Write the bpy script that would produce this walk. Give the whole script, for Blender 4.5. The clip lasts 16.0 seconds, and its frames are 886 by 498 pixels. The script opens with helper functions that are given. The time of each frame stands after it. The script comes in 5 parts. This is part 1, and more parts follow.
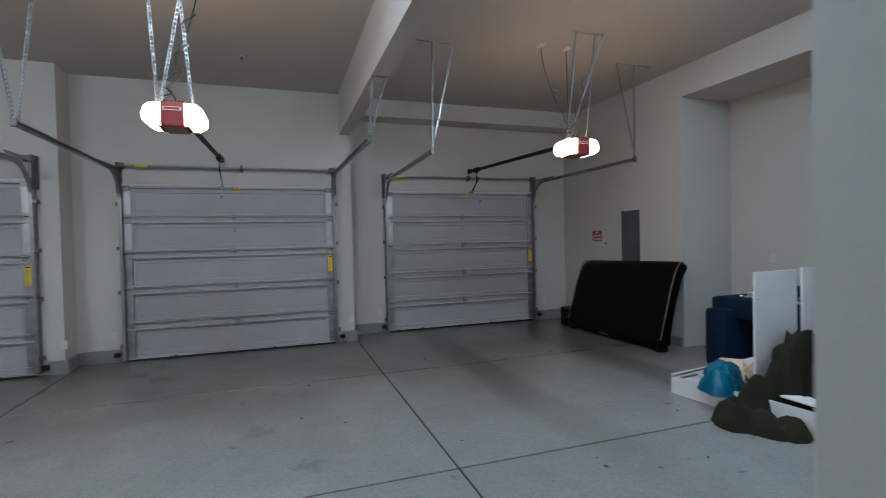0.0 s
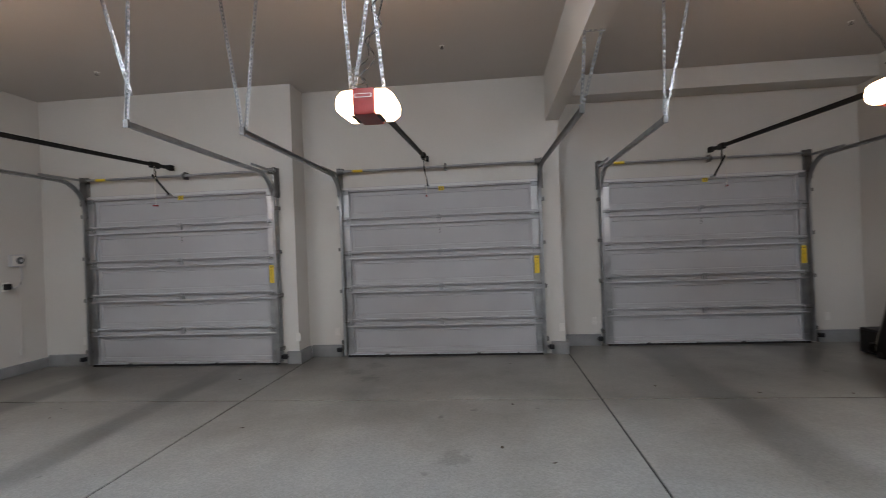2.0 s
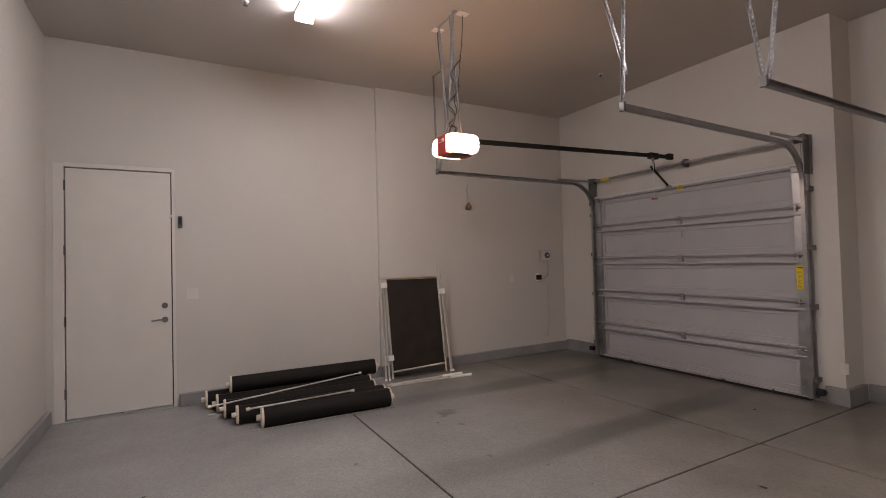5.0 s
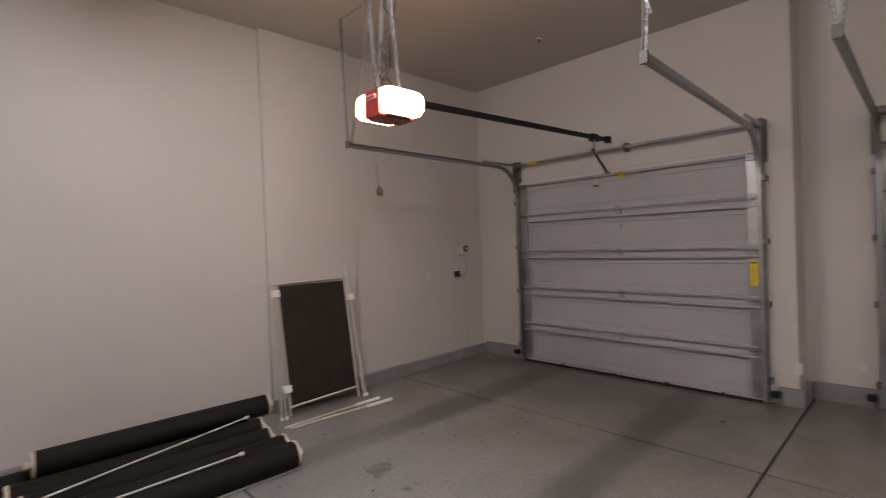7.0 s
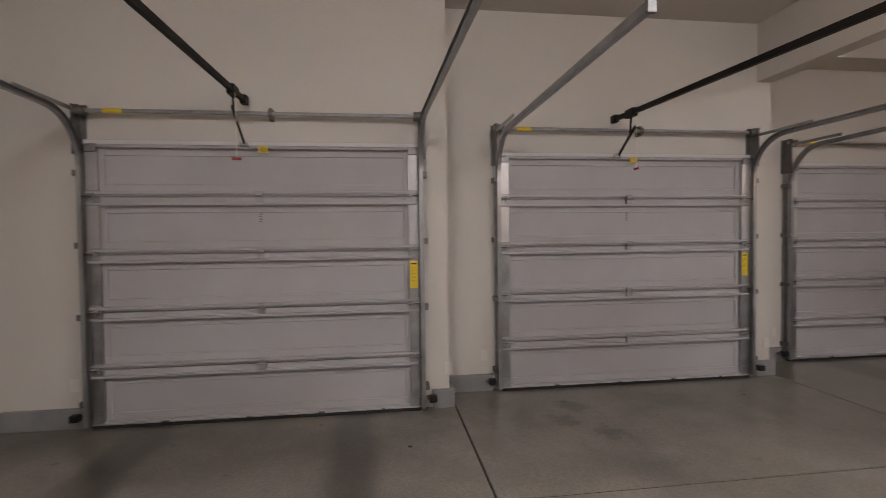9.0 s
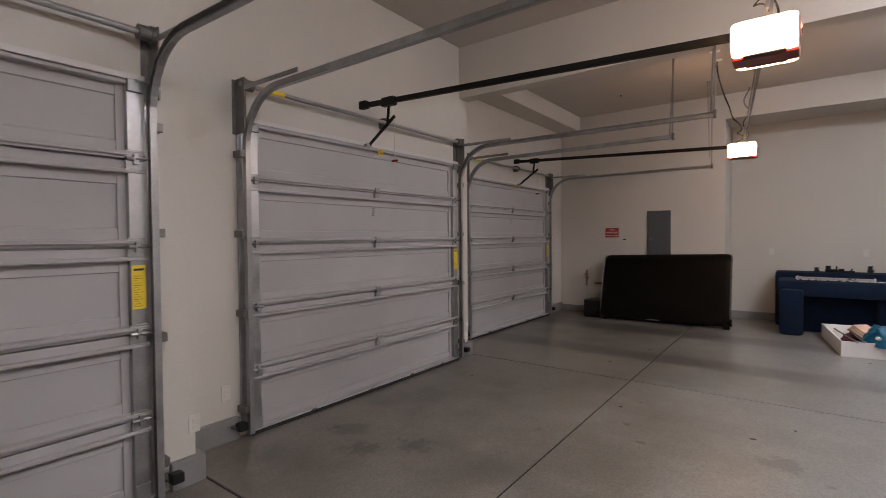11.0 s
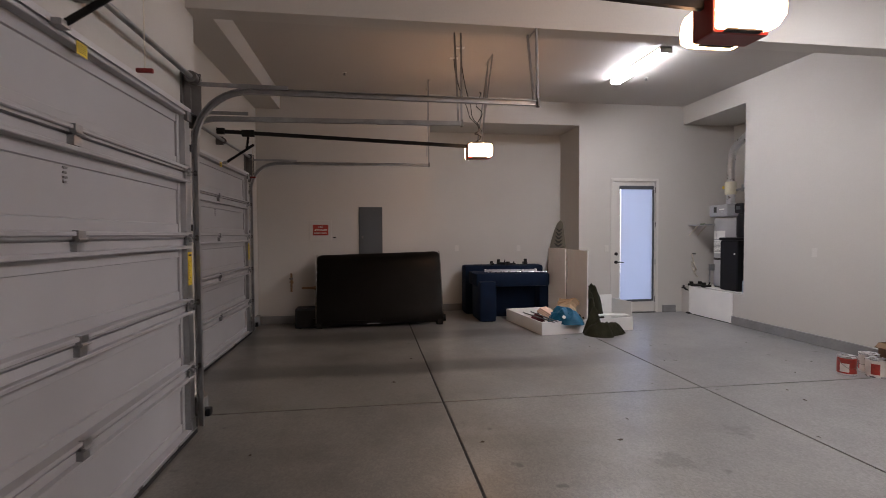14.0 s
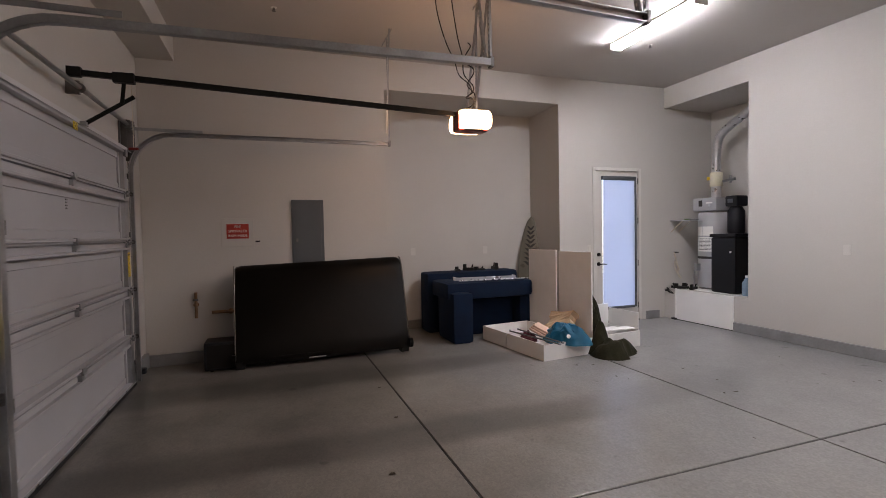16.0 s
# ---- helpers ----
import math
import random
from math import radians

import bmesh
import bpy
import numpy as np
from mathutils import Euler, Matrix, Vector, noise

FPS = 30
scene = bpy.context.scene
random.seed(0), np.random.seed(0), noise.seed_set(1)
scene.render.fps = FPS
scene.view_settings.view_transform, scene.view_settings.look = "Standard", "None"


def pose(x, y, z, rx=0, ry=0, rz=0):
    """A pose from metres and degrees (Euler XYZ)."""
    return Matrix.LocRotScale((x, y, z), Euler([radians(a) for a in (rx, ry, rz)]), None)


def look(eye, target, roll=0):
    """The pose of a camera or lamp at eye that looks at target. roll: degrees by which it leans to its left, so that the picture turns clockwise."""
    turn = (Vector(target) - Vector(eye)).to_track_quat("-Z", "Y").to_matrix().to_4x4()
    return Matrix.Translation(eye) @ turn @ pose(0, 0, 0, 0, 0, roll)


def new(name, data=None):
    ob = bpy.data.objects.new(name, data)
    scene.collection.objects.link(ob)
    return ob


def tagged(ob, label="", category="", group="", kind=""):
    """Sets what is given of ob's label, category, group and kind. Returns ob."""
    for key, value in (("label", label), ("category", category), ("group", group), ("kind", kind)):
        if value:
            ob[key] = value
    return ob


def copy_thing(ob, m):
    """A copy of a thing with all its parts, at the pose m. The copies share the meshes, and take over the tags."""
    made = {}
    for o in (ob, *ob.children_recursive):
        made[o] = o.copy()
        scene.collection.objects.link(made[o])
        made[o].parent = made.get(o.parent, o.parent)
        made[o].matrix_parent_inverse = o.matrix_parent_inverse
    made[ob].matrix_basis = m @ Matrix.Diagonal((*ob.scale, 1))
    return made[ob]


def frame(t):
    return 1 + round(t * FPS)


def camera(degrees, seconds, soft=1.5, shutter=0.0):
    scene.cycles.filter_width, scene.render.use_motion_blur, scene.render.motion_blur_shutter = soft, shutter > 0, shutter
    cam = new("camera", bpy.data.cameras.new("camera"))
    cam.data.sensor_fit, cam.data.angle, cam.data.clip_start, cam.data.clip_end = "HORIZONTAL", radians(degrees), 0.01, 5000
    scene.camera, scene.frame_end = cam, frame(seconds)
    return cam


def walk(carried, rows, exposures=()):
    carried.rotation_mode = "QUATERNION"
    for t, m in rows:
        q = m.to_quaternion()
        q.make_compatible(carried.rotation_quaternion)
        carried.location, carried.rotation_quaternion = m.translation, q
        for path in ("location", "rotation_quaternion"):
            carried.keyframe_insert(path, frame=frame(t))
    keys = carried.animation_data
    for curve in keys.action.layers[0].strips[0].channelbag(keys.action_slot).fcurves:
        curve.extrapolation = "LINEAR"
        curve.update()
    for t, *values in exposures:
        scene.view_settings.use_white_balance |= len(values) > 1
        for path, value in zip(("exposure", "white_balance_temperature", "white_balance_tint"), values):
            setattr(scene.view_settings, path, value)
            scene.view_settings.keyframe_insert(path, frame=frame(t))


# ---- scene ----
cam = camera(85.6, 16.0, soft=0.8, shutter=0.25)
PATH = [
    (0, (-0.023, 0.445, 1.573), (0.622, 2.338, 1.533), -1.3),
    (0.5, (0.086, 0.772, 1.579), (0.41, 2.745, 1.543), -1.8),
    (1, (0.121, 0.984, 1.567), (0.154, 2.983, 1.555), -1.7),
    (1.5, (0.071, 1.118, 1.569), (0.043, 3.118, 1.561), -1.6),
    (2, (0.1, 1.267, 1.513), (-0.106, 3.256, 1.511), -2.1),
    (2.5, (0.131, 1.45, 1.483), (-0.598, 3.313, 1.486), -2.3),
    (3, (0.002, 1.56, 1.53), (-1.077, 3.244, 1.542), -2.0),
    (3.5, (-0.063, 1.668, 1.489), (-1.501, 3.057, 1.538), -2.0),
    (4, (-0.103, 1.85, 1.504), (-1.761, 2.967, 1.553), -1.8),
    (4.5, (-0.139, 1.958, 1.514), (-1.867, 2.964, 1.558), -1.7),
    (4.7, (-0.225, 1.968, 1.508), (-1.973, 2.938, 1.557), -1.5),
    (6.8, (-1.612, 2.159, 1.654), (-3.185, 3.394, 1.64), -2.1),
    (7, (-1.728, 2.23, 1.654), (-3.158, 3.628, 1.628), -2.2),
    (7.5, (-2.07, 2.523, 1.664), (-3.185, 4.182, 1.613), -2.1),
    (8, (-2.466, 2.713, 1.644), (-3.179, 4.581, 1.593), -1.6),
    (8.5, (-2.848, 2.947, 1.611), (-3.119, 4.928, 1.561), -1.2),
    (9, (-3.226, 3.24, 1.595), (-2.969, 5.223, 1.54), -0.7),
    (9.2, (-3.363, 3.34, 1.573), (-2.904, 5.286, 1.522), -0.6),
    (11.3, (-4.084, 4.854, 1.514), (-2.378, 5.896, 1.459), -0.2),
    (11.5, (-4.091, 5.016, 1.515), (-2.324, 5.951, 1.457), 0.0),
    (12, (-4.084, 5.405, 1.532), (-2.2, 6.075, 1.473), 0.1),
    (12.5, (-3.949, 5.757, 1.53), (-1.99, 6.154, 1.466), -0.0),
    (13, (-3.771, 6.155, 1.518), (-1.777, 6.29, 1.455), 0.1),
    (13.5, (-3.475, 6.432, 1.497), (-1.478, 6.343, 1.435), -0.3),
    (14, (-3.072, 6.631, 1.49), (-1.094, 6.344, 1.429), -0.3),
    (14.5, (-2.652, 6.792, 1.497), (-0.709, 6.324, 1.427), -0.5),
    (15, (-2.155, 6.888, 1.525), (-0.236, 6.33, 1.45), -0.6),
    (15.5, (-1.644, 7.064, 1.496), (0.259, 6.452, 1.432), -0.6),
    (16, (-1.16, 7.1, 1.503), (0.725, 6.434, 1.437), -1.1),
]
EXPOSURES = [(0.0, -0.38, 5480, 2), (1.0, -0.21, 5740, 4.5), (2.1, -0.1, 6280, 10.5), (2.6, 0.1, 7350, 22), (3.5, -0.48, 7350, 23), (4.5, -0.58, 7340, 23), (7.0, -0.44, 7180, 21.5), (9.0, -0.13, 7080, 16.5), (11.5, -0.13, 6850, 18), (13.0, -0.31, 6900, 19.5), (14.3, -0.37, 6860, 19.5), (15.0, -0.33, 6840, 19.5), (15.5, -0.25, 6850, 19.5), (16.0, -0.18, 6870, 20)]
walk(cam, [(t, look(eye, target, roll)) for t, eye, target, roll in PATH], EXPOSURES)

# ---- light: sky behind the shaded door, two ceiling fixtures, an added unseen third and three opener lamps ----
TUBE_POWER, BULB_POWER, SKY_POWER = 136.0, 32.0, 1.0
world = bpy.data.worlds.new("sky")
scene.world = world
world.use_nodes = True
sky = world.node_tree.nodes.new("ShaderNodeTexSky")
sky.sky_type, sky.sun_disc, sky.sun_elevation, sky.sun_rotation = "NISHITA", False, radians(40), radians(250)
world.node_tree.links.new(sky.outputs["Color"], world.node_tree.nodes["Background"].inputs["Color"])
world.node_tree.nodes["Background"].inputs["Strength"].default_value = SKY_POWER


# ---- materials ----
def shader(name):
    m = bpy.data.materials.new(name)
    m.use_nodes = True
    return m, m.node_tree.nodes, m.node_tree.links, m.node_tree.nodes["Principled BSDF"]


def paint(name, col, rough=0.5, metal=0.0, var=0.10, scale=2.5, fine=90.0, bump=0.15, dist=0.002, spec=0.5, wear=0.0, coords="Object"):
    """A surface with slow and fine colour variation, uneven gloss and a fine relief."""
    m, n, l, b = shader(name)
    tc = n.new("ShaderNodeTexCoord")
    slow, quick = n.new("ShaderNodeTexNoise"), n.new("ShaderNodeTexNoise")
    slow.inputs["Scale"].default_value, slow.inputs["Detail"].default_value = scale, 5
    quick.inputs["Scale"].default_value, quick.inputs["Detail"].default_value = fine, 3
    for t in (slow, quick):
        l.new(tc.outputs[coords], t.inputs["Vector"])
    both = n.new("ShaderNodeMath")
    both.operation = "MULTIPLY_ADD"
    both.inputs[1].default_value = 0.35
    l.new(quick.outputs["Fac"], both.inputs[0])
    l.new(slow.outputs["Fac"], both.inputs[2])
    ramp = n.new("ShaderNodeMapRange")
    ramp.inputs["From Min"].default_value, ramp.inputs["From Max"].default_value = 0.42, 0.95
    ramp.inputs["To Min"].default_value, ramp.inputs["To Max"].default_value = 1 - var, 1 + var
    l.new(both.outputs[0], ramp.inputs["Value"])
    mul = n.new("ShaderNodeVectorMath")
    mul.operation = "SCALE"
    mul.inputs[0].default_value = col
    l.new(ramp.outputs[0], mul.inputs["Scale"])
    l.new(mul.outputs[0], b.inputs["Base Color"])
    gloss = n.new("ShaderNodeMapRange")
    gloss.inputs["To Min"].default_value, gloss.inputs["To Max"].default_value = max(0.03, rough - 0.1), min(1, rough + 0.1)
    l.new(slow.outputs["Fac"], gloss.inputs["Value"])
    l.new(gloss.outputs[0], b.inputs["Roughness"])
    b.inputs["Metallic"].default_value = metal
    b.inputs["Specular IOR Level"].default_value = spec
    if bump:
        bp = n.new("ShaderNodeBump")
        bp.inputs["Strength"].default_value, bp.inputs["Distance"].default_value = bump, dist
        l.new(quick.outputs["Fac"], bp.inputs["Height"])
        l.new(bp.outputs[0], b.inputs["Normal"])
    return m


def glow(name, col, power):
    m, n, l, b = shader(name)
    b.inputs["Base Color"].default_value = (0.85, 0.85, 0.83, 1)
    b.inputs["Roughness"].default_value = 0.4
    b.inputs["Emission Color"].default_value = (*col, 1)
    b.inputs["Emission Strength"].default_value = power
    return m


def concrete_floor():
    """Sealed grey concrete: flecks, cloudy tone, oil spots and dark bands along each bay."""
    m, n, l, b = shader("sealed concrete")
    geo = n.new("ShaderNodeNewGeometry")

    def tex(scale, detail, rough=0.5):
        t = n.new("ShaderNodeTexNoise")
        t.inputs["Scale"].default_value, t.inputs["Detail"].default_value, t.inputs["Roughness"].default_value = scale, detail, rough
        l.new(geo.outputs["Position"], t.inputs["Vector"])
        return t.outputs["Fac"]

    def calc(op, a, c, d=None):
        q = n.new("ShaderNodeMath")
        q.operation = op
        for i, v in enumerate((a, c, d)):
            if v is None:
                continue
            if isinstance(v, (int, float)):
                q.inputs[i].default_value = v
            else:
                l.new(v, q.inputs[i])
        return q.outputs[0]

    def remap(v, a, c, lo, hi, smooth=False):
        q = n.new("ShaderNodeMapRange")
        if smooth:
            q.interpolation_type = "SMOOTHSTEP"
        for k, x in (("From Min", a), ("From Max", c), ("To Min", lo), ("To Max", hi)):
            q.inputs[k].default_value = x
        l.new(v, q.inputs["Value"])
        return q.outputs[0]

    split = n.new("ShaderNodeSeparateXYZ")
    l.new(geo.outputs["Position"], split.inputs[0])
    cloud, blotch, grit = tex(0.55, 4), tex(2.6, 6, 0.6), tex(150, 2)
    # flecks
    vor = n.new("ShaderNodeTexVoronoi")
    vor.inputs["Scale"].default_value = 75
    l.new(geo.outputs["Position"], vor.inputs["Vector"])
    vs = n.new("ShaderNodeSeparateColor")
    l.new(vor.outputs["Color"], vs.inputs[0])
    fleck = calc("ADD", remap(vs.outputs[0], 0.0, 1.0, 0.84, 1.13), remap(grit, 0.3, 0.7, -0.11, 0.11))
    tone = calc("MULTIPLY", fleck, remap(cloud, 0.3, 0.7, 0.90, 1.08))
    tone = calc("MULTIPLY", tone, remap(blotch, 0.25, 0.75, 0.86, 1.12))
    # dark bands, along y, wavering, most in the bays' front half
    waver = calc("ADD", split.outputs["X"], remap(tex(0.5, 2), 0.3, 0.7, -0.1, 0.1))
    for centre, half, depth in ((-5.15, 0.26, 0.64), (-3.40, 0.26, 0.60), (-1.45, 0.22, 0.12), (0.25, 0.22, 0.12), (2.28, 0.36, 0.58), (3.95, 0.36, 0.50)):
        away = calc("ABSOLUTE", calc("SUBTRACT", waver, centre), 0.0)
        band = remap(away, half * 0.35, half, 1.0, 0.0, True)
        band = calc("MULTIPLY", band, remap(split.outputs["Y"], 2.2, 6.2, 0.12, 1.0, True))
        band = calc("MULTIPLY", band, remap(tex(1.3, 3), 0.3, 0.65, 0.55, 1.0))
        tone = calc("MULTIPLY", tone, calc("SUBTRACT", 1.0, calc("MULTIPLY", band, depth)))
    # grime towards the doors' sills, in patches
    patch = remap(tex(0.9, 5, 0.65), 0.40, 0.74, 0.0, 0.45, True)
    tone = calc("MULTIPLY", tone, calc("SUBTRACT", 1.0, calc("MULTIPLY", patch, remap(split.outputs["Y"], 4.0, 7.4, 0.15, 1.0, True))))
    # tone drops to about two thirds towards the doors, along a wavering edge
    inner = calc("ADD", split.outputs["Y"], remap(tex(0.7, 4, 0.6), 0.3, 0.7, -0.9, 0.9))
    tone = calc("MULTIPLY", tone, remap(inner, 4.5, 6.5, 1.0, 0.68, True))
    # drips under parked engines and a rubber scuff
    for sx, sy, size, depth in ((-4.60, 4.29, 0.14, 0.5), (-1.69, 7.13, 0.17, 0.5), (-1.42, 6.85, 0.15, 0.5), (-1.49, 7.47, 0.2, 0.4), (-0.22, 4.70, 0.16, 0.3), (0.12, 3.92, 0.13, 0.25)):
        spot = n.new("ShaderNodeVectorMath")
        spot.operation = "DISTANCE"
        spot.inputs[1].default_value = (sx, sy, 0)
        l.new(geo.outputs["Position"], spot.inputs[0])
        away = calc("ADD", spot.outputs["Value"], remap(tex(9, 4, 0.65), 0.3, 0.7, -0.09, 0.09))
        tone = calc("MULTIPLY", tone, remap(away, size * 0.3, size, 1 - depth, 1.0, True))
    # oil spots
    spots = remap(tex(5.5, 2), 0.69, 0.77, 1.0, 0.50, True)
    tone = calc("MULTIPLY", tone, spots)
    mul = n.new("ShaderNodeVectorMath")
    mul.operation = "SCALE"
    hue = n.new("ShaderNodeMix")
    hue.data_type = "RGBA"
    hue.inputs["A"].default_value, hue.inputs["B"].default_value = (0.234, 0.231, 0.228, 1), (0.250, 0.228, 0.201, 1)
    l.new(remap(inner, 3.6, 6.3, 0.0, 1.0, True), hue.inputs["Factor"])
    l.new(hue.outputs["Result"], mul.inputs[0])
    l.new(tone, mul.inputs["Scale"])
    l.new(mul.outputs[0], b.inputs["Base Color"])
    l.new(remap(cloud, 0.2, 0.8, 0.295, 0.38), b.inputs["Roughness"])
    bp = n.new("ShaderNodeBump")
    b.inputs["Coat Weight"].default_value, b.inputs["Coat Roughness"].default_value = 0.3, 0.16
    bp.inputs["Strength"].default_value, bp.inputs["Distance"].default_value = 0.05, 0.002
    l.new(grit, bp.inputs["Height"])
    l.new(bp.outputs[0], b.inputs["Normal"])
    return m


def shade_cloth():
    """A thin pale roller shade that daylight shines through."""
    m, n, l, b = shader("roller shade cloth")
    out = n["Material Output"]
    tr, mix = n.new("ShaderNodeBsdfTranslucent"), n.new("ShaderNodeMixShader")
    tr.inputs["Color"].default_value = (0.80, 0.82, 0.92, 1)
    b.inputs["Base Color"].default_value = (0.72, 0.73, 0.8, 1)
    b.inputs["Roughness"].default_value = 0.9
    mix.inputs[0].default_value = 0.7
    l.new(b.outputs[0], mix.inputs[1])
    l.new(tr.outputs[0], mix.inputs[2])
    l.new(mix.outputs[0], out.inputs["Surface"])
    return m


def clear_glass():
    m, n, l, b = shader("clear glass")
    b.inputs["Transmission Weight"].default_value = 1.0
    b.inputs["Roughness"].default_value = 0.02
    b.inputs["Base Color"].default_value = (0.95, 0.97, 0.97, 1)
    return m


WALL = paint("eggshell wall paint", (0.505, 0.482, 0.45), 0.62, var=0.045, scale=0.8, fine=55, bump=0.28, dist=0.003, spec=0.25)
CEIL = paint("ceiling paint", (0.49, 0.465, 0.44), 0.75, var=0.04, scale=0.6, fine=60, bump=0.3, dist=0.004, spec=0.2)
CURB = paint("grey painted concrete curb", (0.205, 0.205, 0.208), 0.6, var=0.18, scale=4, fine=60, bump=0.35, dist=0.003)
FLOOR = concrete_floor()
JOINT = paint("joint filler", (0.022, 0.021, 0.02), 0.9, var=0.3, scale=9, fine=200)
DOORSKIN = paint("white door steel", (0.37, 0.365, 0.374), 0.62, var=0.06, scale=1.8, fine=220, bump=0.12, dist=0.001, spec=0.2)
DOOREDGE = paint("white folded rail", (0.52, 0.51, 0.51), 0.45, var=0.05, scale=3, fine=150, bump=0.08, dist=0.001, spec=0.5)
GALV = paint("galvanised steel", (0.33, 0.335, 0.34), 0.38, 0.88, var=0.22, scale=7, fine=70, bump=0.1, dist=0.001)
GALVBRIGHT = paint("bright zinc strap", (0.27, 0.275, 0.28), 0.48, 0.85, var=0.18, scale=9, fine=90, bump=0.1, dist=0.001)
# galvanised steel with the opener lamps' gleam put into a lighter colour
GALVLIT = paint("lamp-lit galvanised stile", (0.46, 0.46, 0.47), 0.44, 0.85, var=0.12, scale=6, fine=60, bump=0.06, dist=0.001)
STENCIL = paint("faded stencil ink", (0.17, 0.165, 0.165), 0.7, var=0.3, scale=30, fine=90, bump=0.0)
STEELDARK = paint("dull dark steel", (0.16, 0.155, 0.15), 0.45, 0.7, var=0.25, scale=8, fine=80, bump=0.1, dist=0.001)
BLACKSTEEL = paint("black enamelled steel", (0.010, 0.0095, 0.009), 0.55, 0.0, var=0.25, scale=8, fine=90, bump=0.1, dist=0.001, spec=0.2)
RUBBER = paint("black rubber", (0.015, 0.015, 0.016), 0.75, var=0.3, scale=8, fine=120)
YELLOW = paint("yellow warning label", (0.72, 0.52, 0.03), 0.55, var=0.1, scale=12, fine=160, bump=0.03)
INK = paint("label ink", (0.03, 0.028, 0.025), 0.6, var=0.1, scale=20, fine=100, bump=0.0)
RED = paint("red plastic", (0.20, 0.014, 0.012), 0.35, var=0.1, scale=10, fine=120, bump=0.04)
REDSIGN = paint("red sign vinyl", (0.33, 0.028, 0.018), 0.5, var=0.08, scale=12, fine=120, bump=0.03)
WHITEPLASTIC = paint("white plastic", (0.78, 0.77, 0.74), 0.4, var=0.05, scale=6, fine=120, bump=0.04)
CREAM = paint("cream plastic", (0.60, 0.54, 0.44), 0.5, var=0.12, scale=9, fine=120, bump=0.08)
WHITEPAINT = paint("white gloss paint", (0.78, 0.765, 0.735), 0.35, var=0.04, scale=3, fine=100, bump=0.08, dist=0.001)
MELAMINE = paint("white melamine board", (0.80, 0.79, 0.775), 0.35, var=0.05, scale=4, fine=140, bump=0.04, dist=0.001)
CHIP = paint("raw board edge", (0.42, 0.32, 0.22), 0.85, var=0.2, scale=20, fine=200, bump=0.3)
DOORWHITE = paint("cream door paint", (0.575, 0.55, 0.515), 0.42, var=0.04, scale=2.5, fine=90, bump=0.12, dist=0.001)
PANELGREY = paint("grey enamelled panel", (0.070, 0.078, 0.086), 0.45, var=0.08, scale=4, fine=160, bump=0.06)
LEATHER = paint("black brown leather", (0.004, 0.0032, 0.0026), 0.33, var=0.3, scale=5, fine=130, bump=0.2, dist=0.001, spec=0.10)
PLATE = paint("wall plate plastic", (0.56, 0.535, 0.50), 0.4, var=0.04, scale=6, fine=120, bump=0.03)
NAIL = paint("pale trim piping", (0.13, 0.12, 0.10), 0.4, 0.2, var=0.2, scale=30, fine=120)
NAVY = paint("navy upholstery", (0.003, 0.011, 0.030), 0.85, var=0.25, scale=6, fine=260, bump=0.6, dist=0.002, spec=0.2)
SILVER = paint("silver aluminium", (0.50, 0.51, 0.53), 0.3, 0.8, var=0.08, scale=10, fine=120, bump=0.05)
TEAL = paint("teal blue nylon", (0.0005, 0.088, 0.165), 0.42, spec=0.35, var=0.2, scale=9, fine=160, bump=0.3)
PAPER = paint("brown paper", (0.50, 0.36, 0.23), 0.85, var=0.15, scale=8, fine=120, bump=0.4)
PEACH = paint("peach cotton", (0.66, 0.46, 0.36), 0.9, var=0.12, scale=9, fine=200, bump=0.5)
PLUM = paint("plum cotton", (0.09, 0.018, 0.03), 0.9, var=0.2, scale=9, fine=200, bump=0.5)
OLIVE = paint("olive drab cotton", (0.021, 0.020, 0.011), 0.9, var=0.35, scale=8, fine=220, bump=0.7, dist=0.003, spec=0.15)
MESHCLOTH = paint("brown black mesh cloth", (0.027, 0.022, 0.0185), 0.75, spec=0.15, var=0.25, scale=5, fine=400, bump=0.4, dist=0.001)
SCREEN = paint("charcoal screen cloth", (0.011, 0.0095, 0.0085), 0.75, spec=0.15, var=0.25, scale=5, fine=400, bump=0.4, dist=0.001)
TUBEWHITE = paint("white enamelled tube", (0.50, 0.475, 0.43), 0.4, 0.0, var=0.1, scale=7, fine=120, bump=0.05)
CARD = paint("corrugated cardboard", (0.16, 0.095, 0.055), 0.9, var=0.15, scale=7, fine=140, bump=0.4)
TIN = paint("tinned steel", (0.62, 0.62, 0.63), 0.28, 0.9, var=0.12, scale=15, fine=90, bump=0.05)
CANRED = paint("printed red can label", (0.30, 0.030, 0.020), 0.4, var=0.5, scale=11, fine=60, bump=0.03)
CANPALE = paint("printed pale can label", (0.62, 0.57, 0.52), 0.4, var=0.15, scale=11, fine=60, bump=0.03)
HEATER = paint("grey heater jacket", (0.40, 0.40, 0.41), 0.4, 0.1, var=0.06, scale=4, fine=120, bump=0.05)
BLACKPLASTIC = paint("black plastic tank", (0.009, 0.009, 0.011), 0.5, spec=0.25, var=0.2, scale=6, fine=120, bump=0.15)
DUCT = paint("aluminium flue", (0.55, 0.55, 0.55), 0.3, 0.9, var=0.15, scale=12, fine=50, bump=0.15)
PVC = paint("cream flue collar", (0.62, 0.58, 0.44), 0.5, var=0.08, scale=9, fine=120, bump=0.05)
COPPER = paint("weathered copper pipe", (0.26, 0.16, 0.09), 0.5, 0.6, var=0.3, scale=14, fine=90)
SURF = paint("surfboard resin", (0.13, 0.12, 0.095), 0.3, var=0.08, scale=5, fine=60, bump=0.02)
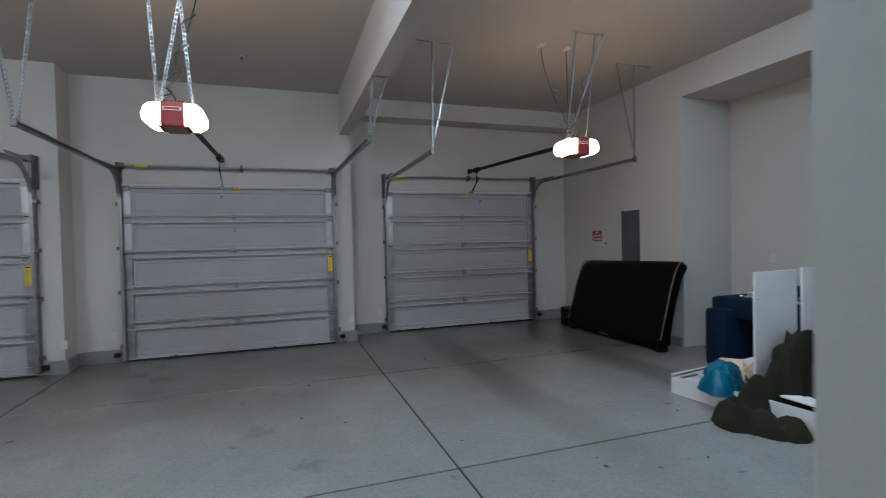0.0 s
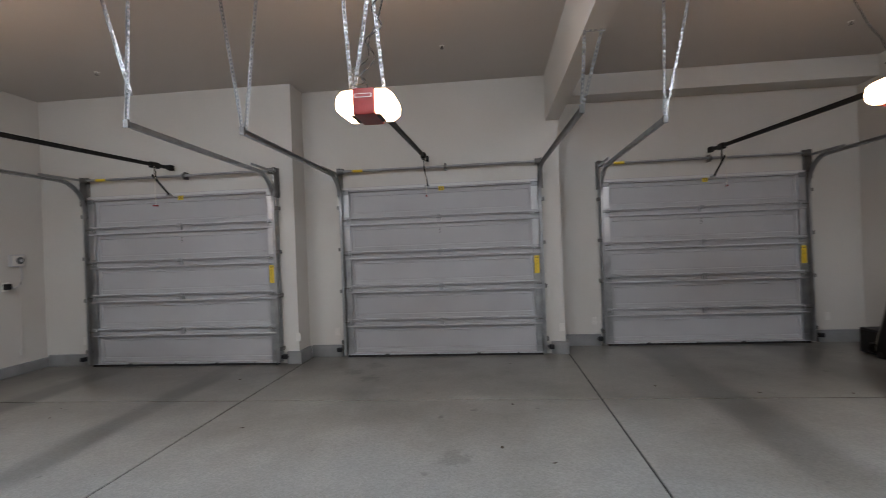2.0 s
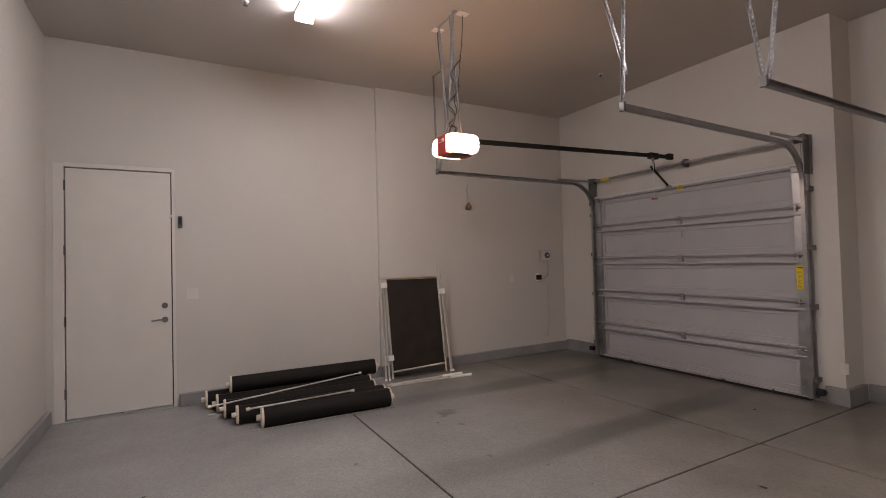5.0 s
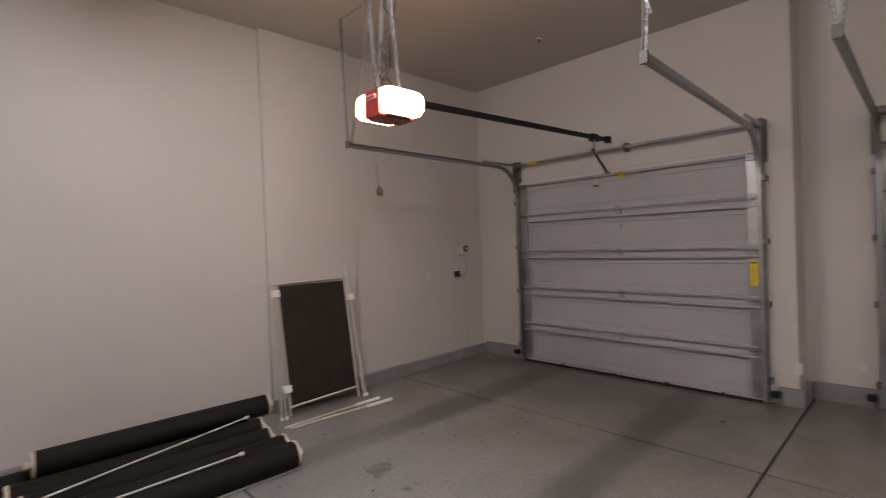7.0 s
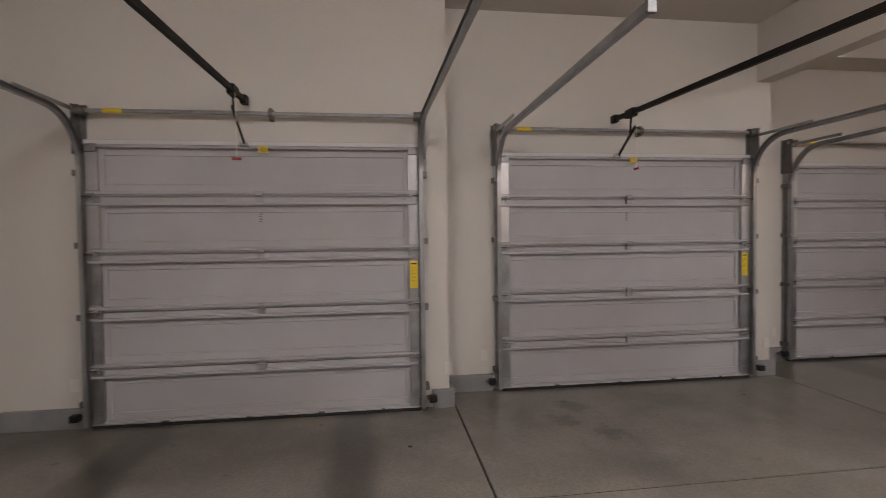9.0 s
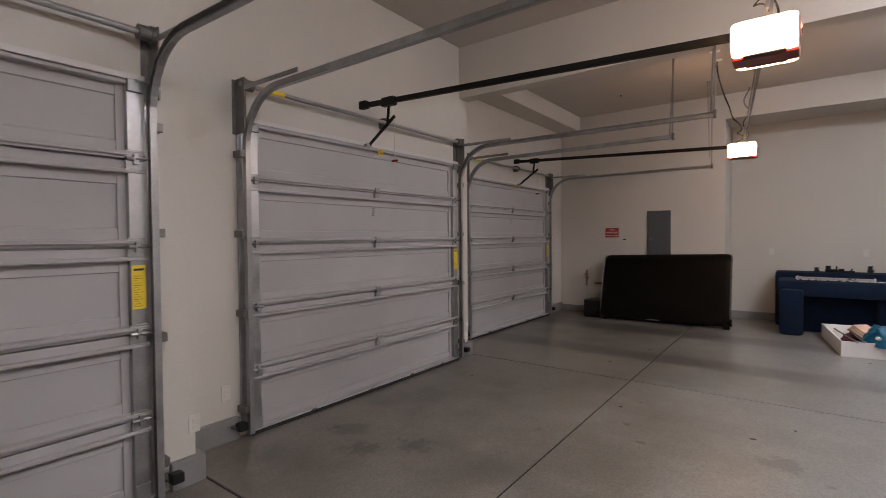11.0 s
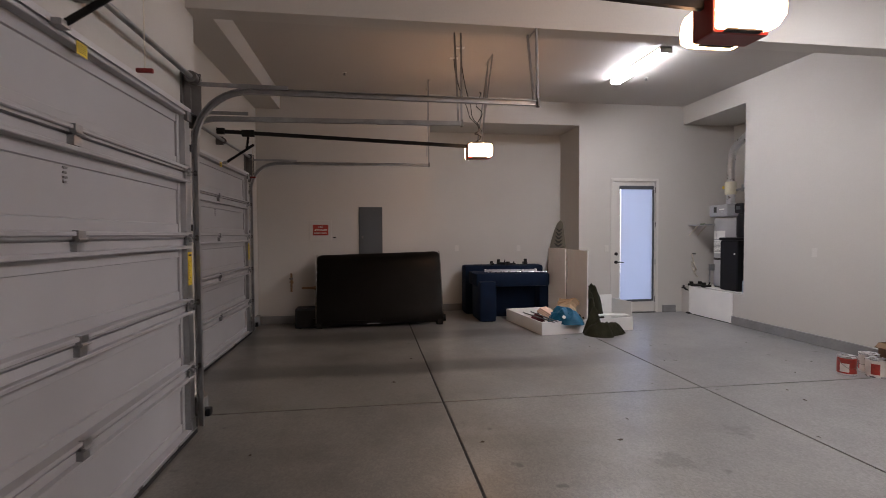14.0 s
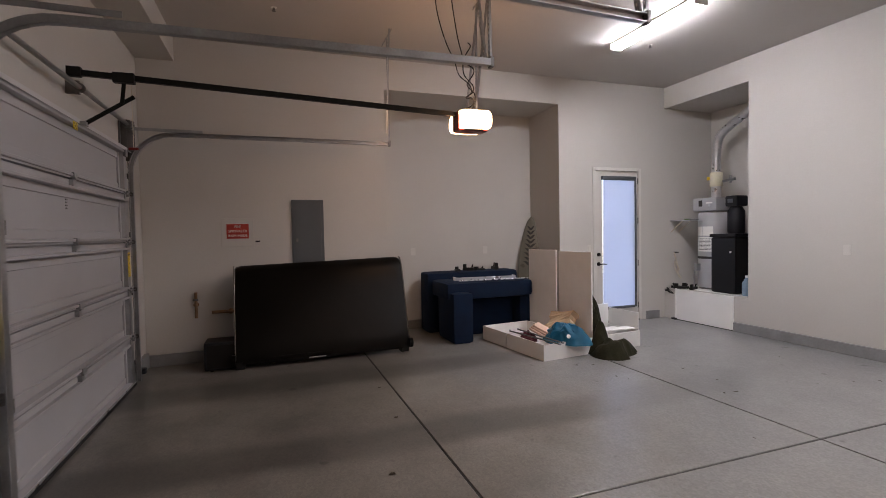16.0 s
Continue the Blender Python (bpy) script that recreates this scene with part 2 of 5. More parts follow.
DUSTBLUE = paint("pale blue bottle", (0.18, 0.26, 0.34), 0.4, var=0.1, scale=12, fine=90)
LEAF = paint("dry leaf scrap", (0.06, 0.045, 0.03), 0.9, var=0.3, scale=30, fine=200)
CLOTH = shade_cloth()
GLASS = clear_glass()
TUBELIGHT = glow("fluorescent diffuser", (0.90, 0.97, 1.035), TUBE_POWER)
BULBLIGHT = glow("lit opener lens", (1.0, 0.60, 0.32), BULB_POWER)


# ---- helpers of this scene ----
def part(name, bm, material, parent=None, label="", smooth=False):
    """Links a bmesh as one mesh object, under a thing or a part where one is given."""
    bmesh.ops.recalc_face_normals(bm, faces=bm.faces)
    me = bpy.data.meshes.new(name)
    bm.to_mesh(me)
    bm.free()
    me.materials.append(material)
    if smooth:
        for p in me.polygons:
            p.use_smooth = True
        me.set_sharp_from_angle(angle=radians(38))
    ob = new(name, me)
    if parent:
        ob.parent = parent
    if label:
        tagged(ob, label)
    return ob


def thing(name, m, label, category, group="", kind=""):
    ob = new(name)
    ob.empty_display_size = 0.1
    ob.matrix_basis = m
    return tagged(ob, label, category, group, kind)


def box(x0, x1, y0, y1, z0, z1, bevel=0.0, bm=None, m=None):
    own = bmesh.new()
    vs = bmesh.ops.create_cube(own, size=1)["verts"]
    for v in vs:
        v.co = Vector(((x0 + x1) / 2 + v.co.x * (x1 - x0), (y0 + y1) / 2 + v.co.y * (y1 - y0), (z0 + z1) / 2 + v.co.z * (z1 - z0)))
    if bevel:
        bmesh.ops.bevel(own, geom=own.edges[:], offset=bevel, segments=2, affect="EDGES", profile=0.6)
    if m:
        own.transform(m)
    return own if bm is None else merge(bm, own)


def merge(bm, other):
    remap = {}
    for v in other.verts:
        remap[v] = bm.verts.new(v.co)
    for f in other.faces:
        try:
            bm.faces.new([remap[v] for v in f.verts])
        except ValueError:
            pass
    other.free()
    return bm


def sweep(pts, profile, bm=None, up=(0, 0, 1), cap=True, side=None):
    """A profile of (across, up) pairs drawn along a line of points."""
    bm = bm if bm is not None else bmesh.new()
    pts = [Vector(p) for p in pts]
    rings = []
    for i, p in enumerate(pts):
        d = (pts[min(i + 1, len(pts) - 1)] - pts[max(i - 1, 0)]).normalized()
        if side:
            s = Vector(side)
        else:
            u = Vector(up)
            if abs(d.dot(u)) > 0.95:
                u = Vector((1, 0, 0)) if abs(d.x) < 0.9 else Vector((0, 1, 0))
            s = d.cross(u).normalized()
        w = s.cross(d).normalized()
        rings.append([bm.verts.new(p + s * a + w * b) for a, b in profile])
    k = len(profile)
    for a, b in zip(rings, rings[1:]):
        for i in range(k):
            bm.faces.new((a[i], a[(i + 1) % k], b[(i + 1) % k], b[i]))
    if cap:
        bm.faces.new(rings[0])
        bm.faces.new(rings[-1][::-1])
    return bm


def ring(r, n=12):
    return [(r * math.cos(2 * math.pi * i / n), r * math.sin(2 * math.pi * i / n)) for i in range(n)]


def rod(a, b, r, n=12, bm=None):
    return sweep([a, b], ring(r, n), bm)


def lathe(outline, n=24, bm=None, centre=(0, 0)):
    """Turns (radius, z) pairs about the z axis."""
    bm = bm if bm is not None else bmesh.new()
    rings = [[bm.verts.new((centre[0] + r * math.cos(2 * math.pi * i / n), centre[1] + r * math.sin(2 * math.pi * i / n), z)) for i in range(n)] for r, z in outline]
    for a, b in zip(rings, rings[1:]):
        for i in range(n):
            bm.faces.new((a[i], a[(i + 1) % n], b[(i + 1) % n], b[i]))
    bm.faces.new(rings[0])
    bm.faces.new(rings[-1])
    return bm


def punched(a, b, face, width=0.024, leg=0.016, pitch=0.036):
    """A punched angle strap from a to b: a ladder of steel with open holes along its face, and a plain leg."""
    bm = bmesh.new()
    a, b, f = Vector(a), Vector(b), Vector(face).normalized()
    d = (b - a).normalized()
    s = d.cross(f).normalized()
    f = s.cross(d).normalized()
    m = Matrix((s, f, d)).transposed().to_4x4()
    m.translation = a
    length, t = (b - a).length, 0.0025
    for x0, x1 in ((-width / 2, -width * 0.22), (width * 0.22, width / 2)):
        box(x0, x1, 0, t, 0, length, bm=bm)
    k = max(2, int(length / pitch))
    for i in range(k):
        z = length * i / k
        box(-width * 0.22, width * 0.22, 0, t, z, z + pitch * 0.45, bm=bm)
    box(-width / 2, -width / 2 + t, t, leg, 0, length, bm=bm)
    bm.transform(m)
    return bm


def holed(axis, at, thick, u0, u1, z0, z1, holes=()):
    """A wall across one axis, from at to at + thick, with openings (u0, u1, z0, z1) right through it."""
    bm = bmesh.new()
    us = sorted({u0, u1, *[min(max(h[i], u0), u1) for h in holes for i in (0, 1)]})
    zs = sorted({z0, z1, *[min(max(h[i], z0), z1) for h in holes for i in (2, 3)]})
    lo, hi = min(at, at + thick), max(at, at + thick)
    open_cells = set()
    for i in range(len(us) - 1):
        for j in range(len(zs) - 1):
            cu, cz = (us[i] + us[i + 1]) / 2, (zs[j] + zs[j + 1]) / 2
            if any(h[0] < cu < h[1] and h[2] < cz < h[3] for h in holes):
                open_cells.add((i, j))
    grid = {}

    def v(i, j, k):
        if (i, j, k) not in grid:
            w = (lo, hi)[k]
            grid[i, j, k] = bm.verts.new((us[i], w, zs[j]) if axis == "y" else (w, us[i], zs[j]))
        return grid[i, j, k]

    nu, nz = len(us) - 1, len(zs) - 1
    solid = lambda i, j: 0 <= i < nu and 0 <= j < nz and (i, j) not in open_cells
    for i in range(nu):
        for j in range(nz):
            if not solid(i, j):
                continue
            for k in (0, 1):
                bm.faces.new((v(i, j, k), v(i + 1, j, k), v(i + 1, j + 1, k), v(i, j + 1, k)))
            for di, dj, p, q in ((-1, 0, (i, j), (i, j + 1)), (1, 0, (i + 1, j), (i + 1, j + 1)), (0, -1, (i, j), (i + 1, j)), (0, 1, (i, j + 1), (i + 1, j + 1))):
                if not solid(i + di, j + dj):
                    bm.faces.new((v(*p, 0), v(*q, 0), v(*q, 1), v(*p, 1)))
    return bm


def setting(name, bm, material, label, category):
    return tagged(part(name, bm, material), label, category, kind="structure")


# ---- the setting ----
XL, XR, YB, ZC = -6.45, 5.26, 0.83, 3.87          # left, right and back walls, ceiling
DOORS = ((-4.27, 7.60), (-0.635, 8.00), (3.117, 8.505))  # centre and inner face of each garage door
HALF, TALL = 1.385, 2.435
J1, J2 = -2.61, 1.06                              # the jogs between the bays
WALLS = (7.645, 8.045, 8.55)
NB, NY0, NY1, NZ = 6.15, 2.90, 5.64, 3.46          # niche
AX, AZ0, AZ1, AY = 3.735, 0.50, 3.53, -0.22        # heater alcove

for i, ((c, d), y, a, b) in enumerate(zip(DOORS, WALLS, (XL - 0.15, J1, J2), (J1, J2, XR + 0.15))):
    bm = holed("y", y, 0.16, a, b, 0, ZC, [(c - 1.34, c + 1.34, 0, 2.40)])
    setting(f"wall_north_{i + 1}", bm, WALL, "off-white painted wall round a single garage door", "wall")
setting("wall_jog_1", box(J1 - 0.16, J1, WALLS[0] + 0.16, WALLS[1] + 0.16, 0, ZC), WALL, "off-white painted return between two door bays", "wall")
setting("wall_jog_2", box(J2 - 0.16, J2, WALLS[1] + 0.16, WALLS[2] + 0.16, 0, ZC), WALL, "off-white painted return between two door bays", "wall")
MD = (0.95, 1.95, 0.0, 2.60)
setting("wall_west", holed("x", XL, -0.15, YB - 0.14, WALLS[0] + 0.16, 0, ZC, [MD]), WALL, "off-white painted side wall with a white door", "wall")
setting("wall_pilaster", box(XL, XL + 0.055, 4.33, 5.37, 0, ZC), WALL, "slightly proud off-white wall strip", "wall")
XD = (1.33, 2.28, 0.0, 2.50)
bm = holed("x", XR, 0.15, AY - 0.1, NY0, 0, ZC, [XD])
setting("wall_east_1", bm, WALL, "off-white painted wall with a glazed door", "wall")
setting("wall_east_2", box(XR, XR + 0.15, NY1, WALLS[2] - 0.004, 0, ZC), WALL, "off-white painted wall with the electrical panel", "wall")
setting("wall_niche", box(NB, NB + 0.12, NY0 - 0.1, NY1 + 0.1, 0, ZC), WALL, "off-white painted back wall of a deep niche", "wall")
setting("wall_niche_side_1", box(XR + 0.15, NB, NY1, NY1 + 0.12, 0, NZ + 0.1), WALL, "off-white painted niche side", "wall")
setting("wall_niche_side_2", box(XR + 0.15, NB, NY0 - 0.12, NY0, 0, NZ + 0.1), WALL, "off-white painted niche side", "wall")
setting("niche_soffit", box(XR, NB, NY0, NY1, NZ, ZC), WALL, "off-white painted soffit over the niche", "soffit")
HALL = (-0.42, 0.56, 0.0, 2.44)
bm = holed("y", YB, -0.14, XL - 0.15, XR, 0, ZC, [HALL, (AX, XR, AZ0, AZ1)])
setting("wall_south", bm, WALL, "off-white painted back wall with a hall opening and a heater alcove", "wall")
setting("wall_alcove_back", box(AX - 0.12, XR, AY - 0.12, AY, 0, AZ1 + 0.12), WALL, "off-white painted alcove back wall", "wall")
setting("wall_alcove_side", box(AX - 0.12, AX, AY, YB - 0.14, 0, AZ1 + 0.12), WALL, "off-white painted alcove side wall", "wall")
setting("alcove_soffit", box(AX, XR, AY, YB - 0.14, AZ1, AZ1 + 0.12), WALL, "off-white painted alcove ceiling", "ceiling")
setting("alcove_platform", box(AX, XR, AY, YB - 0.14, 0, AZ0), WHITEPAINT, "white raised platform under the water heater", "platform")
setting("hall_wall_1", box(HALL[0] - 0.12, HALL[0], -1.6, YB - 0.14, 0, 2.6), WALL, "off-white hall wall", "wall")
setting("hall_wall_2", box(HALL[1], HALL[1] + 0.12, -1.6, YB - 0.14, 0, 2.6), WALL, "off-white hall wall", "wall")
setting("hall_wall_3", box(HALL[0] - 0.12, HALL[1] + 0.12, -1.72, -1.6, 0, 2.6), WALL, "off-white hall end wall", "wall")
setting("hall_ceiling", box(HALL[0] - 0.12, HALL[1] + 0.12, -1.72, YB - 0.14, 2.6, 2.7), CEIL, "pale hall ceiling", "ceiling")
setting("ceiling", box(XL - 0.15, NB + 0.12, AY - 0.12, 8.9, ZC, ZC + 0.12), CEIL, "pale grey textured garage ceiling", "ceiling")
setting("beam", box(0.895, 1.075, YB, WALLS[1], 3.24, ZC), WALL, "off-white boxed ceiling beam between bays", "beam")
setting("soffit_front", box(J2, XR, 8.15, WALLS[2], 3.59, ZC), WALL, "off-white boxed soffit over the third garage door", "soffit")

# floor slabs between the control joints, a dark filler below
XJ, YJ, GAP = (-2.555, 1.10), (3.50, 6.03), 0.0085
floor = setting("floor", box(XL - 0.15, NB + 0.12, -1.75, 8.95, -0.15, -0.008), JOINT, "sealed grey concrete garage floor with control joints and dark bands", "floor")
xs, ys = (XL - 0.15, *XJ, NB + 0.12), (-1.75, *YJ, 8.95)


def askew(line, x):
    return (0.0, 0.0, 0.006 * (x - 1.1), 0.0)[line]


for i in range(3):
    for j in range(3):
        bm = box(xs[i] + GAP, xs[i + 1] - GAP, ys[j] + GAP, ys[j + 1] - GAP, -0.1, 0, 0.005)
        for v in bm.verts:  # the joints across the bays run slightly askew
            lo, hi = askew(j, v.co.x), askew(j + 1, v.co.x)
            k = (v.co.y - ys[j]) / (ys[j + 1] - ys[j])
            v.co.y += lo * (1 - k) + hi * k
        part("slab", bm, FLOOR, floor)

# unseen ground, added so the pane's open sliver looks out on something pale
setting("patio", box(XR + 0.152, XR + 9.0, -4.0, 2.75, -0.16, -0.03), paint("pale patio concrete", (0.42, 0.40, 0.37), 0.85, var=0.12, scale=1.5), "pale concrete ground added outside the glazed door", "patio")

# painted concrete curbs at the walls' feet
CH, CT = 0.135, 0.045


def curb(x0, x1, y0, y1, h=CH):
    bm = box(x0, x1, y0, y1, 0, h, 0.008)
    return setting("baseboard", bm, CURB, "grey painted concrete curb along the wall's foot", "curb")


curb(XL, XL + CT + 0.02, 1.98, 4.33)
curb(XL, XL + CT + 0.06, 4.33, 5.37)
curb(XL, XL + CT + 0.02, 5.37, WALLS[0])
curb(XL, HALL[0] - 0.02, YB, YB + CT)
curb(HALL[1] + 0.02, AX + 0.2, YB, YB + CT)
curb(XR - CT, XR, YB + 0.15, 1.24)
curb(XR - CT, XR, 2.38, NY0)
curb(XR - CT, XR, NY1, WALLS[2])
curb(NB - CT, NB, NY0, NY1)
for (c, d), y, a, b in zip(DOORS, WALLS, (XL + CT + 0.02, J1 + CT, J2 + CT), (J1 + CT, J2 + CT, XR - CT)):
    curb(a, c - 1.47, y - CT, y, 0.17)
    curb(c + 1.50, b, y - CT, y, 0.17)
curb(J1, J1 + CT, WALLS[0], WALLS[1] - CT, 0.17)
curb(J2, J2 + CT, WALLS[1], WALLS[2] - CT, 0.17)

# ---- garage doors, tracks and openers ----
SEC = 0.487


def section(parent, z, index):
    h = SEC
    prof = [(0.05, -0.009), (0.03, -0.009), (0.03, 0.004), (-0.006, 0.004), (-0.006, 0.016), (-0.022, 0.018), (-0.026, 0.022), (-0.026, 0.036), (-0.022, 0.040), (0.026, 0.042), (0.026, 0.100), (0.036, 0.105), (0.036, h - 0.142),
            (0.026, h - 0.137), (0.026, h - 0.080), (-0.022, h - 0.078), (-0.026, h - 0.074), (-0.026, h - 0.060), (-0.022, h - 0.056), (0.004, h - 0.054), (0.004, h - 0.009), (0.05, h - 0.009)]
    bm = bmesh.new()
    ends = [[bm.verts.new((x, y, z + q)) for y, q in prof] for x in (-HALF, HALF)]
    for i in range(len(prof)):
        k = (i + 1) % len(prof)
        bm.faces.new((ends[0][i], ends[1][i], ends[1][k], ends[0][k]))
    bm.faces.new(ends[0])
    bm.faces.new(ends[1])
    body = part("section", bm, DOORSKIN, parent)
    for s in (-1, 1):
        a, b = sorted((s * HALF, s * (HALF - 0.088)))
        # upper stiles coloured lighter, as if the opener lamps caught them
        part("end_stile", box(a, b, -0.019, 0.03, z + 0.038, z + h - 0.076, 0.003), GALV if z < 1.4 else GALVLIT, body, "galvanised end stile")
        a, b = sorted((s * (HALF - 0.088), s * (HALF - 0.130)))
        part("fold", box(a, b, 0.020, 0.038, z + 0.038, z + h - 0.076, 0.002), DOORSKIN, body)
        # end hinge with its roller
        if index:
            bm = bmesh.new()
            x = s * (HALF - 0.055)
            box(x - 0.045, x + 0.045, -0.022, -0.012, z - 0.062, z - 0.006, 0.003, bm)
            box(x - 0.045, x + 0.045, -0.022, -0.012, z + 0.004, z + 0.052, 0.003, bm)
            rod((x - 0.045, -0.032, z), (x + 0.045, -0.032, z), 0.011, 8, bm)
            box(x - 0.012, x + 0.012, -0.046, -0.016, z - 0.03, z + 0.03, 0.004, bm)
            part("end_hinge", bm, GALV, body, "galvanised roller hinge")
            part("roller", lathe_x((s * (HALF - 0.06), s * (HALF + 0.03)), -0.045, z), STEELDARK, body, "steel track roller")
    if index:
        bm = bmesh.new()
        box(-0.03, 0.03, -0.026, 0.006, z - 0.055, z - 0.006, 0.003, bm)
        box(-0.03, 0.03, -0.034, -0.006, z + 0.004, z + 0.045, 0.003, bm)
        rod((-0.036, -0.032, z), (0.036, -0.032, z), 0.010, 8, bm)
        part("hinge", bm, GALV, body, "small galvanised centre hinge")
    return body


def lathe_x(span, y, z):
    bm = bmesh.new()
    a, b = span
    rod((a, y, z), (b, y, z), 0.006, 8, bm)
    e = b + (0.012 if b > a else -0.012)
    rod((b, y, z), (e, y, z), 0.022, 12, bm)
    return bm


def garage_door():
    door = thing("garage_door", Matrix(), "closed white sectional steel garage door seen from inside", "garage door", "garage doors")
    made = [section(door, SEC * i + 0.012, i) for i in range(5)]
    # stickers: one at the top rail, one on the third section's stile, two small marks
    y = -0.019
    sticker = part("label", box(0.005, 0.085, -0.0300, -0.0272, 2.332, 2.390), YELLOW, made[4], "small yellow warning label")
    bm = bmesh.new()
    for k in range(5):
        box(0.012, 0.078, -0.0308, -0.030, 2.343 + k * 0.009, 2.346 + k * 0.009, bm=bm)
    part("print", bm, INK, made[4])
    part("label", box(HALF - 0.083, HALF - 0.012, y - 0.003, y + 0.002, 1.125, 1.37), YELLOW, made[2], "tall yellow safety label")
    bm = bmesh.new()
    for k in range(14):
        box(HALF - 0.072, HALF - 0.030 - 0.012 * (k % 3), y - 0.0036, y - 0.003, 1.140 + k * 0.013, 1.142 + k * 0.013, bm=bm)
    box(HALF - 0.074, HALF - 0.022, y - 0.0036, y - 0.003, 1.340, 1.352, bm=bm)
    part("print", bm, INK, made[2])
    bm = bmesh.new()
    for k in range(5):
        box(-0.014, 0.008 + 0.006 * (k % 2), 0.030, 0.0365, 1.735 + k * 0.022, 1.745 + k * 0.022, bm=bm)
    part("print", bm, STENCIL, made[3])
    bm = box(-HALF, HALF, -0.030, 0.045, 0.028, 0.042, 0.003)
    part("bottom_rail", bm, SILVER, door, "aluminium bottom rail")
    part("bottom_seal", box(-HALF, HALF, -0.034, 0.045, 0.0, 0.028, 0.004), RUBBER, door, "black rubber floor seal")
    bm = bmesh.new()
    box(-HALF, HALF, -0.030, 0.0, 2.420, 2.428, bm=bm)
    box(-HALF, HALF, -0.034, -0.028, 2.395, 2.428, 0.002, bm=bm)
    part("top_strut", bm, DOOREDGE, door, "thin steel top strut")
    for s in (-1, 1):
        bm = box(s * (HALF - 0.05) - 0.04, s * (HALF - 0.05) + 0.04, -0.04, -0.014, 2.33, 2.40, 0.004)
        rod((s * (HALF - 0.05), -0.05, 2.39), (s * (HALF + 0.04), -0.05, 2.39), 0.007, 8, bm)
        part("top_bracket", bm, GALVBRIGHT, door, "top roller bracket")
        # bottom bracket with its cable
        bm = box(s * (HALF - 0.05) - 0.04, s * (HALF - 0.05) + 0.04, -0.03, -0.014, 0.04, 0.13, 0.004)
        part("bottom_bracket", bm, GALV, door, "bottom corner bracket")
        part("lift_cable", rod((s * (HALF + 0.012), -0.03, 0.08), (s * (HALF + 0.012), -0.03, 2.62), 0.003, 6), STEELDARK, door)
    return door


def torsion_bar():
    bar = thing("torsion_bar", Matrix(), "galvanised torsion tube above a garage door", "torsion bar", "torsion bars")
    z, y = 2.665, -0.045
    part("tube", rod((-1.45, y, z), (1.45, y, z), 0.0185, 14), GALV, bar)
    part("spring", sweep([(-1.30 + i * 0.01, y, z) for i in range(2)], ring(0.02, 12)), GALV, bar)
    for s in (-1, 1):
        bm = box(s * 1.440 - 0.004, s * 1.440 + 0.004, -0.09, 0.04, 2.30, 2.71, 0.002)
        box(s * 1.43 - 0.035, s * 1.43 + 0.035, 0.032, 0.044, 2.30, 2.71, 0.002, bm)
        rod((s * 1.35, y, z), (s * 1.41, y, z), 0.042, 16, bm)
        rod((s * 1.41, y, z), (s * 1.44, y, z), 0.05, 16, bm)
        part("cable_drum", bm, STEELDARK, bar, "dark cable drum and bearing plate")
    bm = rod((0.10, y, z), (0.135, y, z), 0.034, 14)
    box(0.10, 0.13, y, 0.044, z - 0.05, z + 0.05, 0.003, bm)
    part("centre_bracket", bm, STEELDARK, bar)
    part("sticker", rod((-1.22, y, z), (-1.07, y, z), 0.0195, 14), YELLOW, bar, "yellow sticker round the tube")
    return bar


